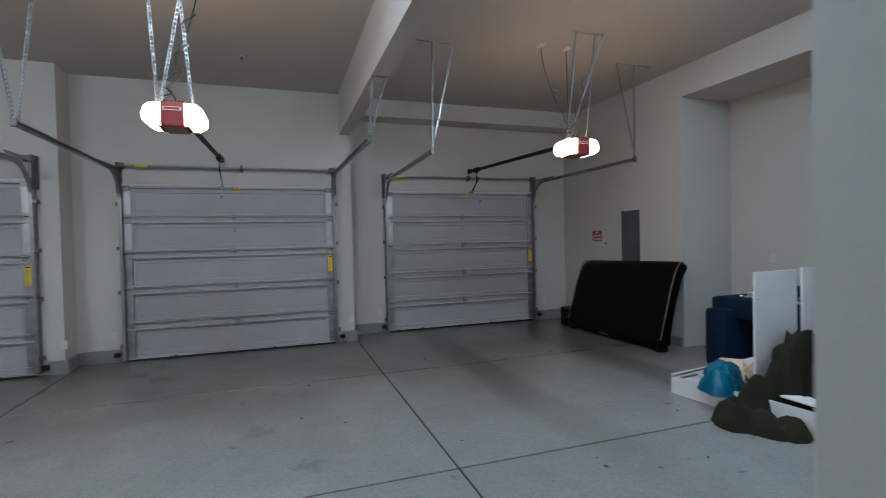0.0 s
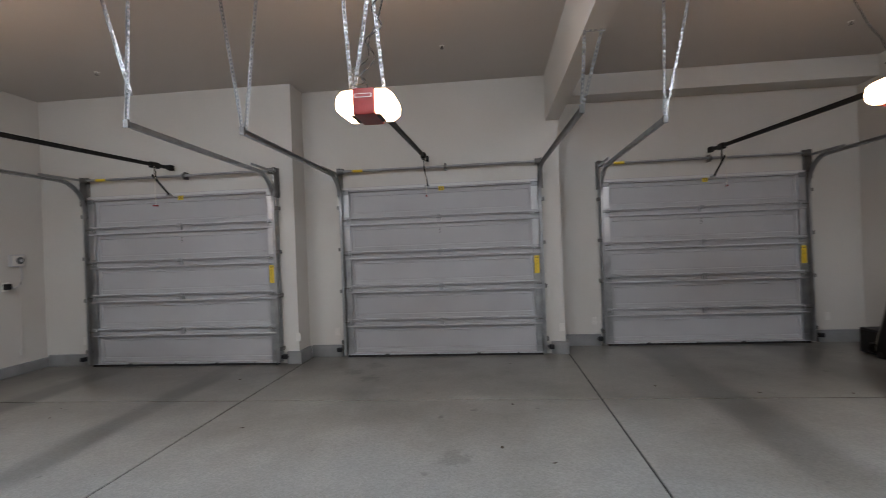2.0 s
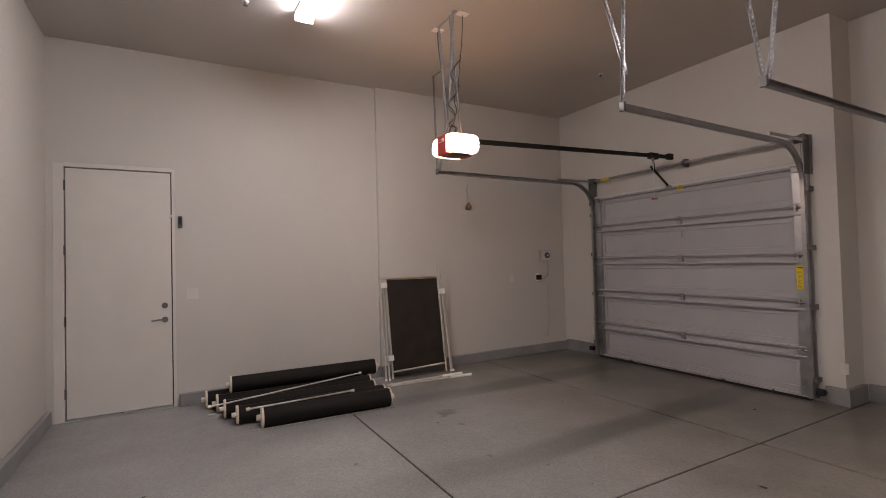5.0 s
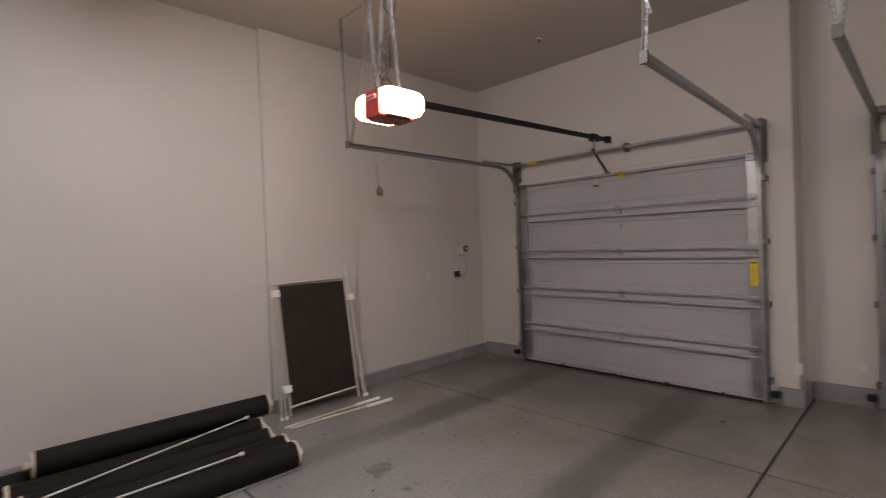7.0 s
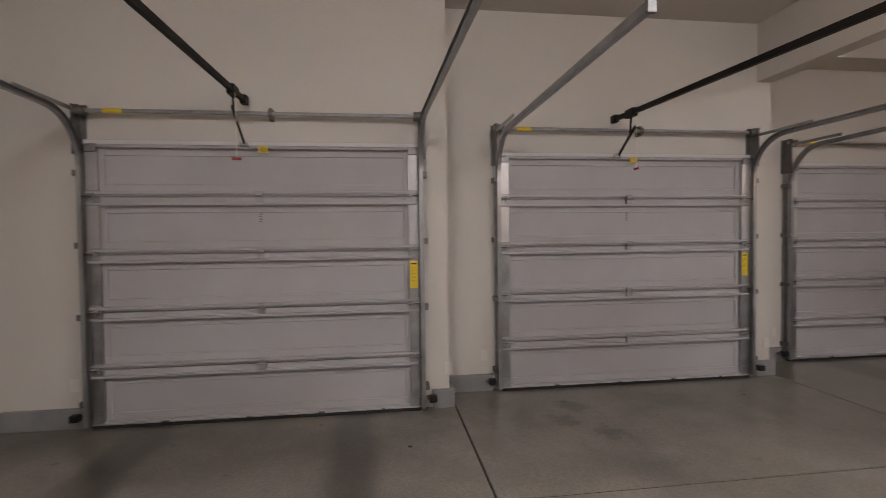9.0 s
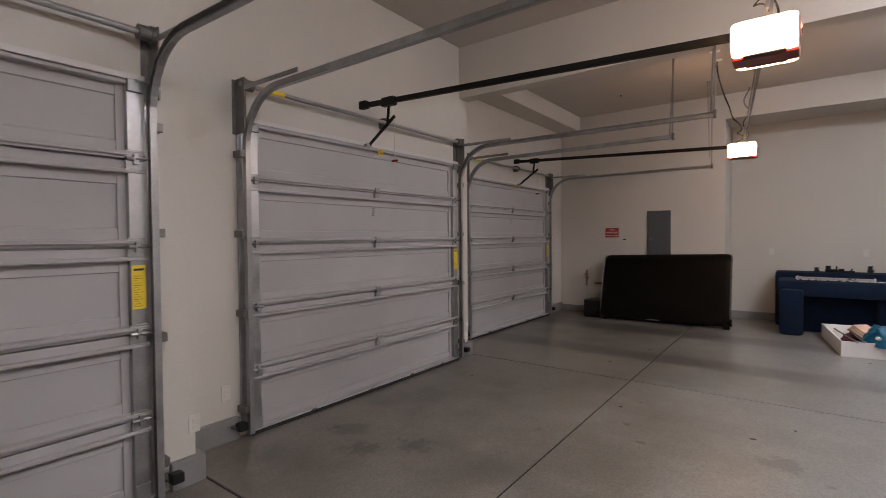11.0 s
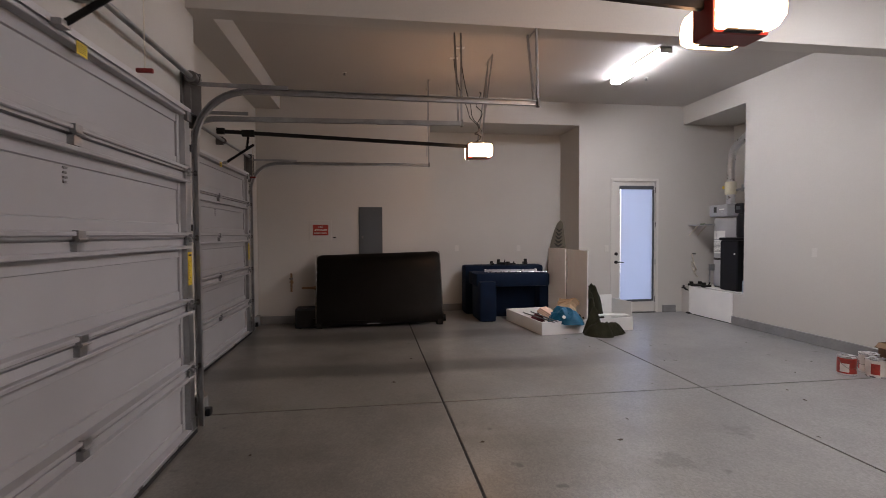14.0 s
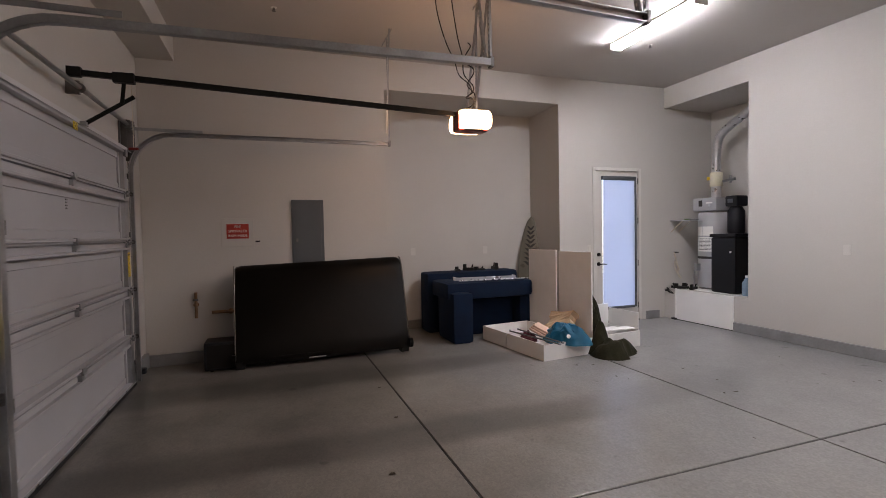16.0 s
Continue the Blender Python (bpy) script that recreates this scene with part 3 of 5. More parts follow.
def track(side, hanger, drift, shelf, rise):
    """One side's track: upright, bend and level run, wall brackets and the straps that hang it."""
    tr = thing("door_track", Matrix(), "galvanised garage door track hung from the ceiling", "door track", "garage door tracks")
    x, y, zt, r = side * (HALF + 0.022), -0.05, 2.585 + rise, 0.40
    s = -side
    c = [(-0.022 * s, -0.022), (0.016 * s, -0.022), (0.016 * s, -0.018), (-0.018 * s, -0.018), (-0.018 * s, 0.018), (0.016 * s, 0.018), (0.016 * s, 0.022), (-0.022 * s, 0.022)]
    up = [(x, y, 0.03), (x, y, zt - r)]
    part("upright", sweep(up, c, side=(1, 0, 0)), GALV, tr)
    bend = [(x, y - r + r * math.cos(a), zt - r + r * math.sin(a)) for a in [math.pi / 2 * i / 10 for i in range(11)]]
    end = -2.77
    part("bend", sweep(bend, c, side=(1, 0, 0)), GALV, tr)
    part("level_run", sweep([bend[-1], (x + drift, end, zt + 0.012)], c, side=(1, 0, 0)), GALV, tr)
    ang = [(-0.034 * s, -0.002), (-0.027 * s, -0.002), (-0.027 * s, -0.034), (-0.034 * s, -0.034)]
    part("stiffener", sweep([(x, -0.02, zt + 0.032), (x + drift * 0.1, -0.40, zt + 0.030), (x + drift * 0.2, -0.72, zt + 0.028)], ang, side=(1, 0, 0)), GALV, tr)
    for z in (0.22, 0.95, 1.55, 2.15):
        bm = box(x + min(0.02 * side, 0.058 * side), x + max(0.02 * side, 0.058 * side), y - 0.012, 0.044, z - 0.025, z + 0.025, 0.003)
        part("wall_bracket", bm, STEELDARK, tr)
    bm = box(x - 0.035, x + 0.028, 0.02, 0.044, 0.03, 2.40, 0.004)
    part("jamb_angle", bm, GALV, tr)
    x += drift
    tip = (x, end + 0.02, zt + 0.03)
    xa, xb, zc, low = hanger
    fy = (0, -1, 0)
    part("strap", punched(tip, (xa, end + 0.02, zc), fy), GALVBRIGHT, tr, "punched steel strap")
    part("strap", punched((tip[0] + (xa - tip[0]) * low / (zc - tip[2]) + 0.012, tip[1] + 0.03, tip[2] + low), (xb, end + 0.05, zc), fy), GALV, tr, "punched steel strap")
    part("ceiling_angle", punched((shelf[0], end + 0.02, zc - 0.006), (shelf[1], end + 0.02, zc - 0.006), (0, -1, 0.01)), GALV, tr, "punched ceiling angle")
    bm = box(x - 0.022, x + 0.022, end - 0.003, end + 0.02, zt - 0.02, zt + 0.05, 0.003)
    part("end_plate", bm, STEELDARK, tr)
    return tr


def lens(side):
    bm = bmesh.new()
    prof = [(0.085, -0.078), (0.165, -0.078), (0.215, -0.042), (0.222, 0.008), (0.206, 0.058), (0.168, 0.090), (0.085, 0.095)]
    rings = []
    for y, k in ((-0.150, 0.80), (-0.138, 0.93), (-0.11, 1.0), (0.11, 1.0), (0.138, 0.93), (0.150, 0.80)):
        rings.append([bm.verts.new((side * (0.085 + (a - 0.085) * k), y, b * (0.55 + 0.45 * k))) for a, b in prof])
    for a, b in zip(rings, rings[1:]):
        for i in range(len(prof)):
            j = (i + 1) % len(prof)
            bm.faces.new((a[i], a[j], b[j], b[i]))
    bm.faces.new(rings[0])
    bm.faces.new(rings[-1])
    return bm


def opener(shift, cord, cy, cz, span, back, plugs, turn):
    """Motor unit hung from the ceiling, with its rail, trolley and arm to the door."""
    op = thing("garage_door_opener", Matrix(), "red and white garage door opener with lit side lenses", "garage door opener", "garage door openers")
    move = lambda bm: (bm.transform(Matrix.Translation((shift, cy, cz))), bm)[1]
    part("housing", move(box(-0.082, 0.082, -0.158, 0.158, -0.092, 0.100, 0.014)), RED, op, "dark red motor housing")
    part("base", move(box(-0.112, 0.112, -0.100, 0.100, -0.088, -0.068, 0.006)), BLACKPLASTIC, op, "dark base tray")
    for s in (-1, 1):
        part("lens", move(lens(s)), BULBLIGHT, op, "glowing white lamp lens", True)
    badge = move(box(-0.062, 0.062, -0.166, -0.161, 0.028, 0.056, 0.001))
    b = part("badge", badge, WHITEPLASTIC, op, "small white-edged nameplate")
    part("badge_bar", move(box(-0.056, 0.056, -0.1685, -0.1655, 0.033, 0.051)), RED, b)
    part("top_plate", move(box(-0.075, 0.075, -0.10, 0.12, 0.098, 0.120, 0.008)), BLACKPLASTIC, op)
    # rail
    a, e = Vector((shift, cy + 0.13, cz + 0.075)), Vector((shift, 0.03, 2.79))
    prof = [(-0.016, -0.022), (0.016, -0.022), (0.016, 0.022), (-0.016, 0.022)]
    part("rail", sweep([a, e], prof), BLACKSTEEL, op, "black steel drive rail")
    part("rail_end", box(shift - 0.028, shift + 0.028, -0.05, 0.044, 2.755, 2.83, 0.008), BLACKSTEEL, op)
    t = e + (a - e).normalized() * 0.36
    part("trolley", box(t.x - 0.03, t.x + 0.03, t.y - 0.075, t.y + 0.075, t.z - 0.045, t.z + 0.035, 0.008), BLACKSTEEL, op, "black trolley")
    elbow = Vector((shift, t.y + 0.02, t.z - 0.20))
    bm = sweep([(t.x, t.y, t.z - 0.03), elbow + Vector((0, 0, 0.0))], [(-0.004, -0.014), (0.004, -0.014), (0.004, 0.014), (-0.004, 0.014)], side=(1, 0, 0))
    low = Vector((shift, -0.06, 2.405))
    far = elbow + (elbow - low).normalized() * 0.10
    sweep([far + Vector((0.009, 0, 0)), low + Vector((0.009, 0, 0))], [(-0.005, -0.015), (0.005, -0.015), (0.005, 0.015), (-0.005, 0.015)], bm, side=(1, 0, 0))
    part("arm", bm, BLACKSTEEL, op, "black jointed door arm")
    part("door_bracket", box(shift - 0.035, shift + 0.035, -0.075, -0.016, 2.385, 2.415, 0.005), GALV, op, "galvanised door bracket")
    hx = shift + 0.03
    part("release_cord", rod((hx, t.y - 0.04, t.z - 0.03), (hx, t.y - 0.04, 2.235), 0.003, 6), CREAM, op, "thin pale release cord")
    bm = box(-0.036, 0.036, -0.010, 0.010, 2.215, 2.236, 0.007, m=pose(hx, t.y - 0.04, 0, 0, 0, turn))
    part("release_handle", bm, RED, op, "red release handle")
    # straps to the ceiling
    up = ZC - 0.004
    y0, y1 = cy, cy + back
    left, right = shift + span[0] + 0.03, shift + span[1] - 0.03
    part("strap", punched((shift - 0.125, y0, cz + 0.08), (left, y1, up), (0, -1, 0), 0.024), GALVBRIGHT, op, "punched steel strap")
    part("strap", punched((shift + 0.125, y0, cz + 0.08), (right - 0.10, y1, up), (0, -1, 0), 0.024), GALVBRIGHT, op, "punched steel strap")
    part("strap", punched((shift - 0.105, y0 - 0.02, cz + 0.10), (right, y1 - 0.02, up), (0, -1, 0), 0.024), GALVBRIGHT, op, "diagonal punched steel strap")
    part("ceiling_angle", punched((shift + span[0], y1, up - 0.004), (shift + span[1], y1, up - 0.004), (0, -1, 0.01), 0.036), GALV, op)
    for q, (px, py) in enumerate(plugs):
        part("ceiling_plug", box(shift + px - 0.035, shift + px + 0.035, y0 + py - 0.055, y0 + py + 0.055, ZC - 0.010, ZC, 0.003), WHITEPLASTIC, op, "white ceiling outlet plate")
        pts = []
        for i in range(46):
            k = i / 45
            free = max(0.0, 1 - k / 0.62)
            wind = min(1.0, k / 0.62) ** 3
            x = (shift + px) * free + (shift - 0.08) * (1 - free)
            y = (y0 + py) * free + (y0 + 0.02) * (1 - free)
            z = ZC - 0.02 - (ZC - cz - 0.13) * (0.86 * min(1.0, k / 0.62) ** 0.62 + 0.14 * max(0.0, (k - 0.62) / 0.38))
            pts.append((x + 0.05 * wind * math.sin(k * 26 + cord + q), y + 0.035 * wind * math.cos(k * 23 + cord), z))
        part("cord", sweep(pts, ring(0.0055, 6)), RUBBER, op, "black power cord hanging from the ceiling", True)
    pts = []
    for i in range(40):
        k = i / 39
        pts.append((shift + 0.13 - 0.16 * k + 0.04 * math.sin(k * 19 + cord), y0 - 0.03 + 0.03 * math.cos(k * 15 + cord), cz + 0.13 + 0.72 * (1 - k)))
    part("cord", sweep(pts, ring(0.006, 6)), RUBBER, op, "black cord wound round the strap", True)
    return op


def sensor(side):
    s = thing("safety_sensor", Matrix(), "small black door safety sensor on a bracket", "sensor", "door safety sensors")
    x = side * (HALF + 0.11)
    part("bracket", box(x - 0.05, x + 0.03, -0.05, 0.044, 0.10, 0.115, 0.002), STEELDARK, s)
    part("eye_case", box(x - 0.035, x + 0.035, -0.10, -0.03, 0.085, 0.145, 0.012), BLACKPLASTIC, s)
    return s


first = (garage_door(), torsion_bar(), sensor(-1), sensor(1))
ENDS = ((0.020, 0.070), (0.012, 0.088), (-0.030, 0.027))  # how far each track drifts sideways at its far end
# for each track's two straps: where they meet the ceiling, its height, how far up the second one starts; then the ceiling angle's ends
HANGERS = (((-1.43, -0.98, ZC, 0.0), (1.54, 1.21, ZC, 0.22)), ((-1.575, -1.23, ZC, 0.0), (1.54, 1.68, 3.24, 0.0)), ((-1.405, -1.14, ZC, 0.0), (1.45, 1.19, ZC, 0.12)))
SHELVES = (((-1.46, -0.94), (1.17, 1.58)), ((-1.62, -1.18), (1.535, 1.705)), ((-1.59, -1.12), (1.17, 1.72)))
# for each opener: ends of its ceiling angle, how far the straps lean back, ceiling outlets, turn of the release handle
MOUNTS = (((-0.175, 0.21), -0.06, ((-0.24, -0.03), (0.15, 0.03)), 20), ((-0.20, 0.17), -0.08, ((0.20, 0.05),), 90), ((-0.115, 0.29), -0.17, ((-0.265, 0.29), (0.10, 0.31)), 80))
OFFS = (-0.11, -0.147, 0.15)
for i, (c, d) in enumerate(DOORS):
    m = pose(c, d, 0)
    for ob in first:
        if i:
            copy_thing(ob, m)
    for side, hanger, shelf, drift, rise in zip((-1, 1), HANGERS[i], SHELVES[i], ENDS[i], ((0.035, 0.01), (0.0, 0.0), (0.0, 0.0))[i]):
        track(side, hanger, drift, shelf, rise).matrix_basis = m
    opener(OFFS[i], i * 1.3, (-3.25, -3.22, -3.28)[i], (2.617, 2.588, 2.592)[i], *MOUNTS[i]).matrix_basis = m
for ob in first:
    ob.matrix_basis = pose(*DOORS[0], 0)


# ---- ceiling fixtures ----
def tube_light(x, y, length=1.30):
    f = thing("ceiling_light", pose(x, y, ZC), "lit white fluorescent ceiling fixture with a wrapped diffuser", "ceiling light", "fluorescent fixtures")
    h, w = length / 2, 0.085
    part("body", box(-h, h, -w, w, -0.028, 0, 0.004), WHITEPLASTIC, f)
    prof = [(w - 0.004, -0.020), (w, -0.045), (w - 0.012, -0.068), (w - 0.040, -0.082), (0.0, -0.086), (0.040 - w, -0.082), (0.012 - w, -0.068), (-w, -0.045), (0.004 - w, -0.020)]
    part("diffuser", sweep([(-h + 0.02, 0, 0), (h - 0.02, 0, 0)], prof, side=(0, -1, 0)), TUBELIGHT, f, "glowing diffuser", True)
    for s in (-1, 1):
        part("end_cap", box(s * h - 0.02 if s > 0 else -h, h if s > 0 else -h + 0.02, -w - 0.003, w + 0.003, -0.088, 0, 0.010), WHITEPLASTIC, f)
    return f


tube_light(3.265, 2.92)
tube_light(-4.25, 3.04)
# added and never in view: assumed fixture that brightens the centre bay
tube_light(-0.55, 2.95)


# ---- doors to the house and to the yard ----
def plate(x, y, z, face, w=0.075, h=0.118, kind="outlet"):
    """A wall plate; face is the way it looks: 'x', '-x', 'y' or '-y'."""
    turn = {"-y": 0, "x": 90, "y": 180, "-x": 270}[face]
    label = "white wall outlet plate" if kind == "outlet" else "white rocker light switch plate"
    p = thing("wall_outlet" if kind == "outlet" else "light_switch", pose(x, y, z, 0, 0, turn), label, kind.replace("_", " "), "wall plates")
    part("cover", box(-w / 2, w / 2, -0.006, 0, -h / 2, h / 2, 0.002), PLATE, p)
    if kind == "outlet":
        for s in (-1, 1):
            part("socket", box(-0.016, 0.016, -0.008, -0.005, s * 0.02 - 0.013, s * 0.02 + 0.013, 0.002), PLATE, p)
    else:
        k = max(1, round(w / 0.06))
        for i in range(k):
            x0 = (i - (k - 1) / 2) * 0.046
            part("rocker", box(x0 - 0.016, x0 + 0.016, -0.010, -0.005, -0.032, 0.032, 0.003), PLATE, p)
    return p


def lever(parent, x, y, z, out, along, mat=STEELDARK):
    """A round rose and a lever, and a deadbolt above it, on a leaf that faces along x."""
    bm = rod((x, y, z), (x + out * 0.012, y, z), 0.032, 18)
    rod((x, y, z), (x + out * 0.055, y, z), 0.010, 10, bm)
    sweep([(x + out * 0.05, y, z), (x + out * 0.055, y + along * 0.06, z + 0.003), (x + out * 0.05, y + along * 0.125, z - 0.004)], ring(0.009, 8), bm)
    part("lever_handle", bm, mat, parent, "dark bronze lever handle", True)
    part("deadbolt", rod((x, y, z + 0.155), (x + out * 0.02, y, z + 0.155), 0.03, 18), mat, parent, "dark bronze deadbolt", True)


# solid white door to the house
d = tagged(thing("door_1", pose(XL, 0, 0), "closed white flush house door with a dark lever", "door"), kind="structure")
part("leaf", box(-0.045, -0.004, 0.991, 1.914, 0.026, 2.557, 0.002), DOORWHITE, d)
bm = bmesh.new()
box(-0.15, 0.006, 0.89, 0.980, 0, 2.60, 0.003, bm)
box(-0.15, 0.006, 1.925, 1.955, 0, 2.60, 0.003, bm)
box(-0.15, 0.006, 0.980, 1.925, 2.568, 2.61, 0.003, bm)
part("door_frame", bm, DOORWHITE, d)
for z in (0.28, 1.0, 1.72, 2.38):
    part("hinge", rod((0.004, 0.982, z - 0.05), (0.004, 0.982, z + 0.05), 0.008, 8), STEELDARK, d)
part("threshold", box(-0.14, 0.035, 0.985, 1.918, 0, 0.02, 0.004), SILVER, d, "aluminium threshold")
lever(d, XL - XL - 0.004, 1.85, 0.955, 1, -1)
part("contact_sensor", box(-0.004, 0.014, 1.895, 1.925, 2.07, 2.10, 0.002), CREAM, d)
# black sheet added behind the leaf: blocks the sky and darkens the gap
part("dark_gap_backing", box(-0.149, -0.05, 0.97, 1.94, 0.0, 2.58), INK, d)

k = thing("wall_keypad", pose(XL, 2.005, 2.02, 0, 0, 90), "narrow dark grey wall keypad beside the white door", "keypad")
part("case", box(-0.022, 0.022, -0.03, 0, -0.065, 0.065, 0.008), PANELGREY, k)
part("pad", box(-0.014, 0.014, -0.033, -0.028, -0.03, 0.05, 0.002), BLACKPLASTIC, k)
plate(XL, 2.12, 1.22, "x", 0.115, 0.118, "light_switch")

# glazed door to the yard, with a roller shade over its pane
d = tagged(thing("door_2", pose(XR, 0, 0), "white glazed outside door behind a lowered pale roller shade", "door"), kind="structure")
y0, y1, z1 = 1.352, 2.262, 2.49
bm = bmesh.new()
box(-0.012, 0.15, y0 - 0.02, y0 + 0.03, 0, z1 + 0.02, 0.003, bm)
box(-0.012, 0.15, y1 - 0.03, y1 + 0.02, 0, z1 + 0.02, 0.003, bm)
box(-0.012, 0.15, y0 + 0.03, y1 - 0.03, z1 - 0.03, z1 + 0.02, 0.003, bm)
part("door_frame", bm, DOORWHITE, d)
g0, g1, h0, h1 = 1.455, 2.085, 0.24, 2.36
bm = holed("x", 0.02, 0.045, y0 + 0.034, y1 - 0.034, 0.022, z1 - 0.034, [(g0, g1, h0, h1)])
leaf = part("leaf", bm, DOORWHITE, d)
pane = part("pane", box(0.038, 0.046, g0, g1, h0, h1), GLASS, leaf, "clear glass pane")
pane.visible_shadow = False
part("shade", box(0.0100, 0.0108, g0 - 0.008, g1 - 0.006, h0 + 0.012, h1 - 0.03), CLOTH, leaf, "pale blue-lit roller shade")
part("shade_cassette", box(-0.022, 0.019, g0 - 0.02, g1 + 0.02, h1 - 0.05, h1 + 0.015, 0.006), PANELGREY, leaf, "dark shade cassette")
part("hem_bar", box(0.002, 0.018, g0 - 0.008, g1 + 0.008, h0 - 0.03, h0 + 0.012, 0.004), PANELGREY, leaf, "dark hem bar")
# dark strip standing in for the dark gap at the cloth's edge
part("dark_gap_strip", box(0.004, 0.019, g0 - 0.045, g0 - 0.010, h0 - 0.02, h1 - 0.05, 0.003), PANELGREY, leaf, "dark strip in place of the gap beside the shade")
lever(leaf, 0.02, 2.165, 0.955, -1, -1, BLACKSTEEL)
for z in (0.25, 0.95, 1.65, 2.3):
    part("hinge", rod((0.004, y0 + 0.033, z - 0.05), (0.004, y0 + 0.033, z + 0.05), 0.009, 8), STEELDARK, leaf)
part("threshold", box(-0.03, 0.15, y0 + 0.03, y1 - 0.03, 0, 0.02, 0.004), STEELDARK, d, "dark bronze threshold")
plate(XR, 2.36, 1.215, "-x", 0.075, 0.118, "light_switch")
plate(NB, 5.02, 1.22, "-x")
plate(NB, 3.77, 1.21, "-x")
plate(2.507, YB, 1.22, "y")
plate(XL, 6.55, 1.21, "x")
for (c, dd), y in zip(DOORS, WALLS):
    plate(c + HALF + 0.27, y, 0.36, "-y", 0.07, 0.11)
    plate(c - HALF - 0.17, y, 0.36, "-y", 0.07, 0.11)

# ---- the wall with the panel ----
p = thing("electrical_panel", pose(XR, 6.678, 0, 0, 0, 270), "dark grey flush electrical panel cover", "electrical panel")
part("cover", box(-0.20, 0.20, -0.018, 0, 0.95, 1.965, 0.004), PANELGREY, p)
part("panel_door", box(-0.165, 0.165, -0.026, -0.017, 1.0, 1.90, 0.003), PANELGREY, p)
part("latch", box(-0.15, -0.125, -0.030, -0.025, 1.43, 1.47, 0.003), STEELDARK, p)

s = thing("riser_cover", pose(XR, 7.515, 1.56, 0, 0, 270), "white wall cover plate with a red fire sprinkler sign", "wall sign")
part("cover", box(-0.185, 0.185, -0.012, 0, -0.175, 0.175, 0.004), WALL, s)
sign = part("sign", box(-0.126, 0.126, -0.016, -0.012, -0.076, 0.104, 0.001), REDSIGN, s, "red sign with white words")


def words(text, size, m, material, parent):
    cu = bpy.data.curves.new("words", "FONT")
    cu.body, cu.size, cu.align_x, cu.align_y, cu.extrude = text, size, "CENTER", "CENTER", 0.0006
    cu.materials.append(material)
    ob = new("words", cu)
    ob.parent = parent
    ob.matrix_basis = m
    return ob


for text, z, size in (("FIRE", 0.070, 0.042), ("SPRINKLER", 0.016, 0.044), ("RISER INSIDE", -0.040, 0.038)):
    words(text, size, pose(0, -0.0168, z, 90, 0, 0), WHITEPLASTIC, sign)
part("latch", box(0.20, 0.255, -0.02, 0, -0.125, -0.105, 0.004), BLACKPLASTIC, s, "small black latch")

v = thing("drain_valve", pose(XR, 8.0, 0.70, 0, 0, 270), "weathered copper drain valve stub on the wall", "pipe")
part("pipe", rod((0, -0.04, -0.16), (0, -0.04, 0.15), 0.017, 12), COPPER, v)
part("handle", box(-0.03, 0.03, -0.085, -0.055, 0.05, 0.075, 0.006), STEELDARK, v)
part("flange", rod((0, 0, 0), (0, -0.04, 0), 0.03, 14), COPPER, v)
v = thing("pipe_stub", pose(XR, 7.72, 0.60, 0, 0, 270), "short brown capped pipe stub on the wall", "pipe")
part("pipe", rod((-0.11, -0.05, 0), (0.16, -0.05, 0), 0.02, 12), COPPER, v)
part("flange", rod((0.1, 0, 0), (0.1, -0.05, 0), 0.032, 14), COPPER, v)


# sleigh headboard, leaning back to the wall
def headboard():
    hb = thing("headboard", pose(4.69, 6.525, 0, 0, 0, 1.8), "black leather sleigh bed headboard with pale piping, standing on short feet", "headboard")
    front = [(0.0, 0.09), (0.005, 0.16), (0.035, 0.28), (0.09, 0.47), (0.15, 0.68), (0.21, 0.88), (0.265, 1.03), (0.31, 1.12), (0.36, 1.175), (0.41, 1.195)]
    back = [(0.455, 1.18), (0.47, 1.14), (0.44, 1.09), (0.38, 1.0), (0.31, 0.82), (0.25, 0.6), (0.2, 0.38), (0.17, 0.2), (0.16, 0.09)]
    prof = front + back
    bm = bmesh.new()
    ys = [-1.03, -1.015, -0.99] + [-0.94 + 1.88 * i / 14 for i in range(15)] + [0.99, 1.015, 1.03]
    rings = []
    for y in ys:
        k = 0.985 - 0.02 * y / 1.03 - 0.03 * max(0.0, abs(y) - 0.98) / 0.05
        rings.append([bm.verts.new((x + 0.006 * math.sin(3.1 * y + 5 * z), y, z * k)) for x, z in prof])
    for a, b in zip(rings, rings[1:]):
        for i in range(len(prof)):
            j = (i + 1) % len(prof)
            bm.faces.new((a[i], a[j], b[j], b[i]))
    bm.faces.new(rings[0])
    bm.faces.new(rings[-1])
    part("board", bm, LEATHER, hb, "black leather", True)
    for s in (-1, 1):
        pts = [(x - 0.006, s * 1.02, z * (0.985 - 0.02 * s)) for x, z in front]
        part("piping", sweep(pts, ring(0.007, 6), up=(0, 1, 0)), NAIL, hb, "pale piping", True)
        part("foot", box(0.01, 0.13, s * 0.97 - 0.05, s * 0.97 + 0.05, 0, 0.10, 0.008), BLACKSTEEL, hb, "short black foot")
        # a curved side scroll at each foot
        bm = sweep([(-0.02, s * 1.035 - 0.02, 0.12), (-0.02, s * 1.035 + 0.02, 0.12)], ring(0.06, 14), side=(1, 0, 0))
        part("scroll", bm, LEATHER, hb, "rounded leather foot scroll", True)
    part("bottom_rail", box(0.0, 0.14, -0.95, 0.95, 0.045, 0.12, 0.015), LEATHER, hb)
    part("bed_hook", box(-0.006, 0.02, 0.02, 0.22, 0.055, 0.068, 0.002), SILVER, hb, "bright bed hook")
    return hb


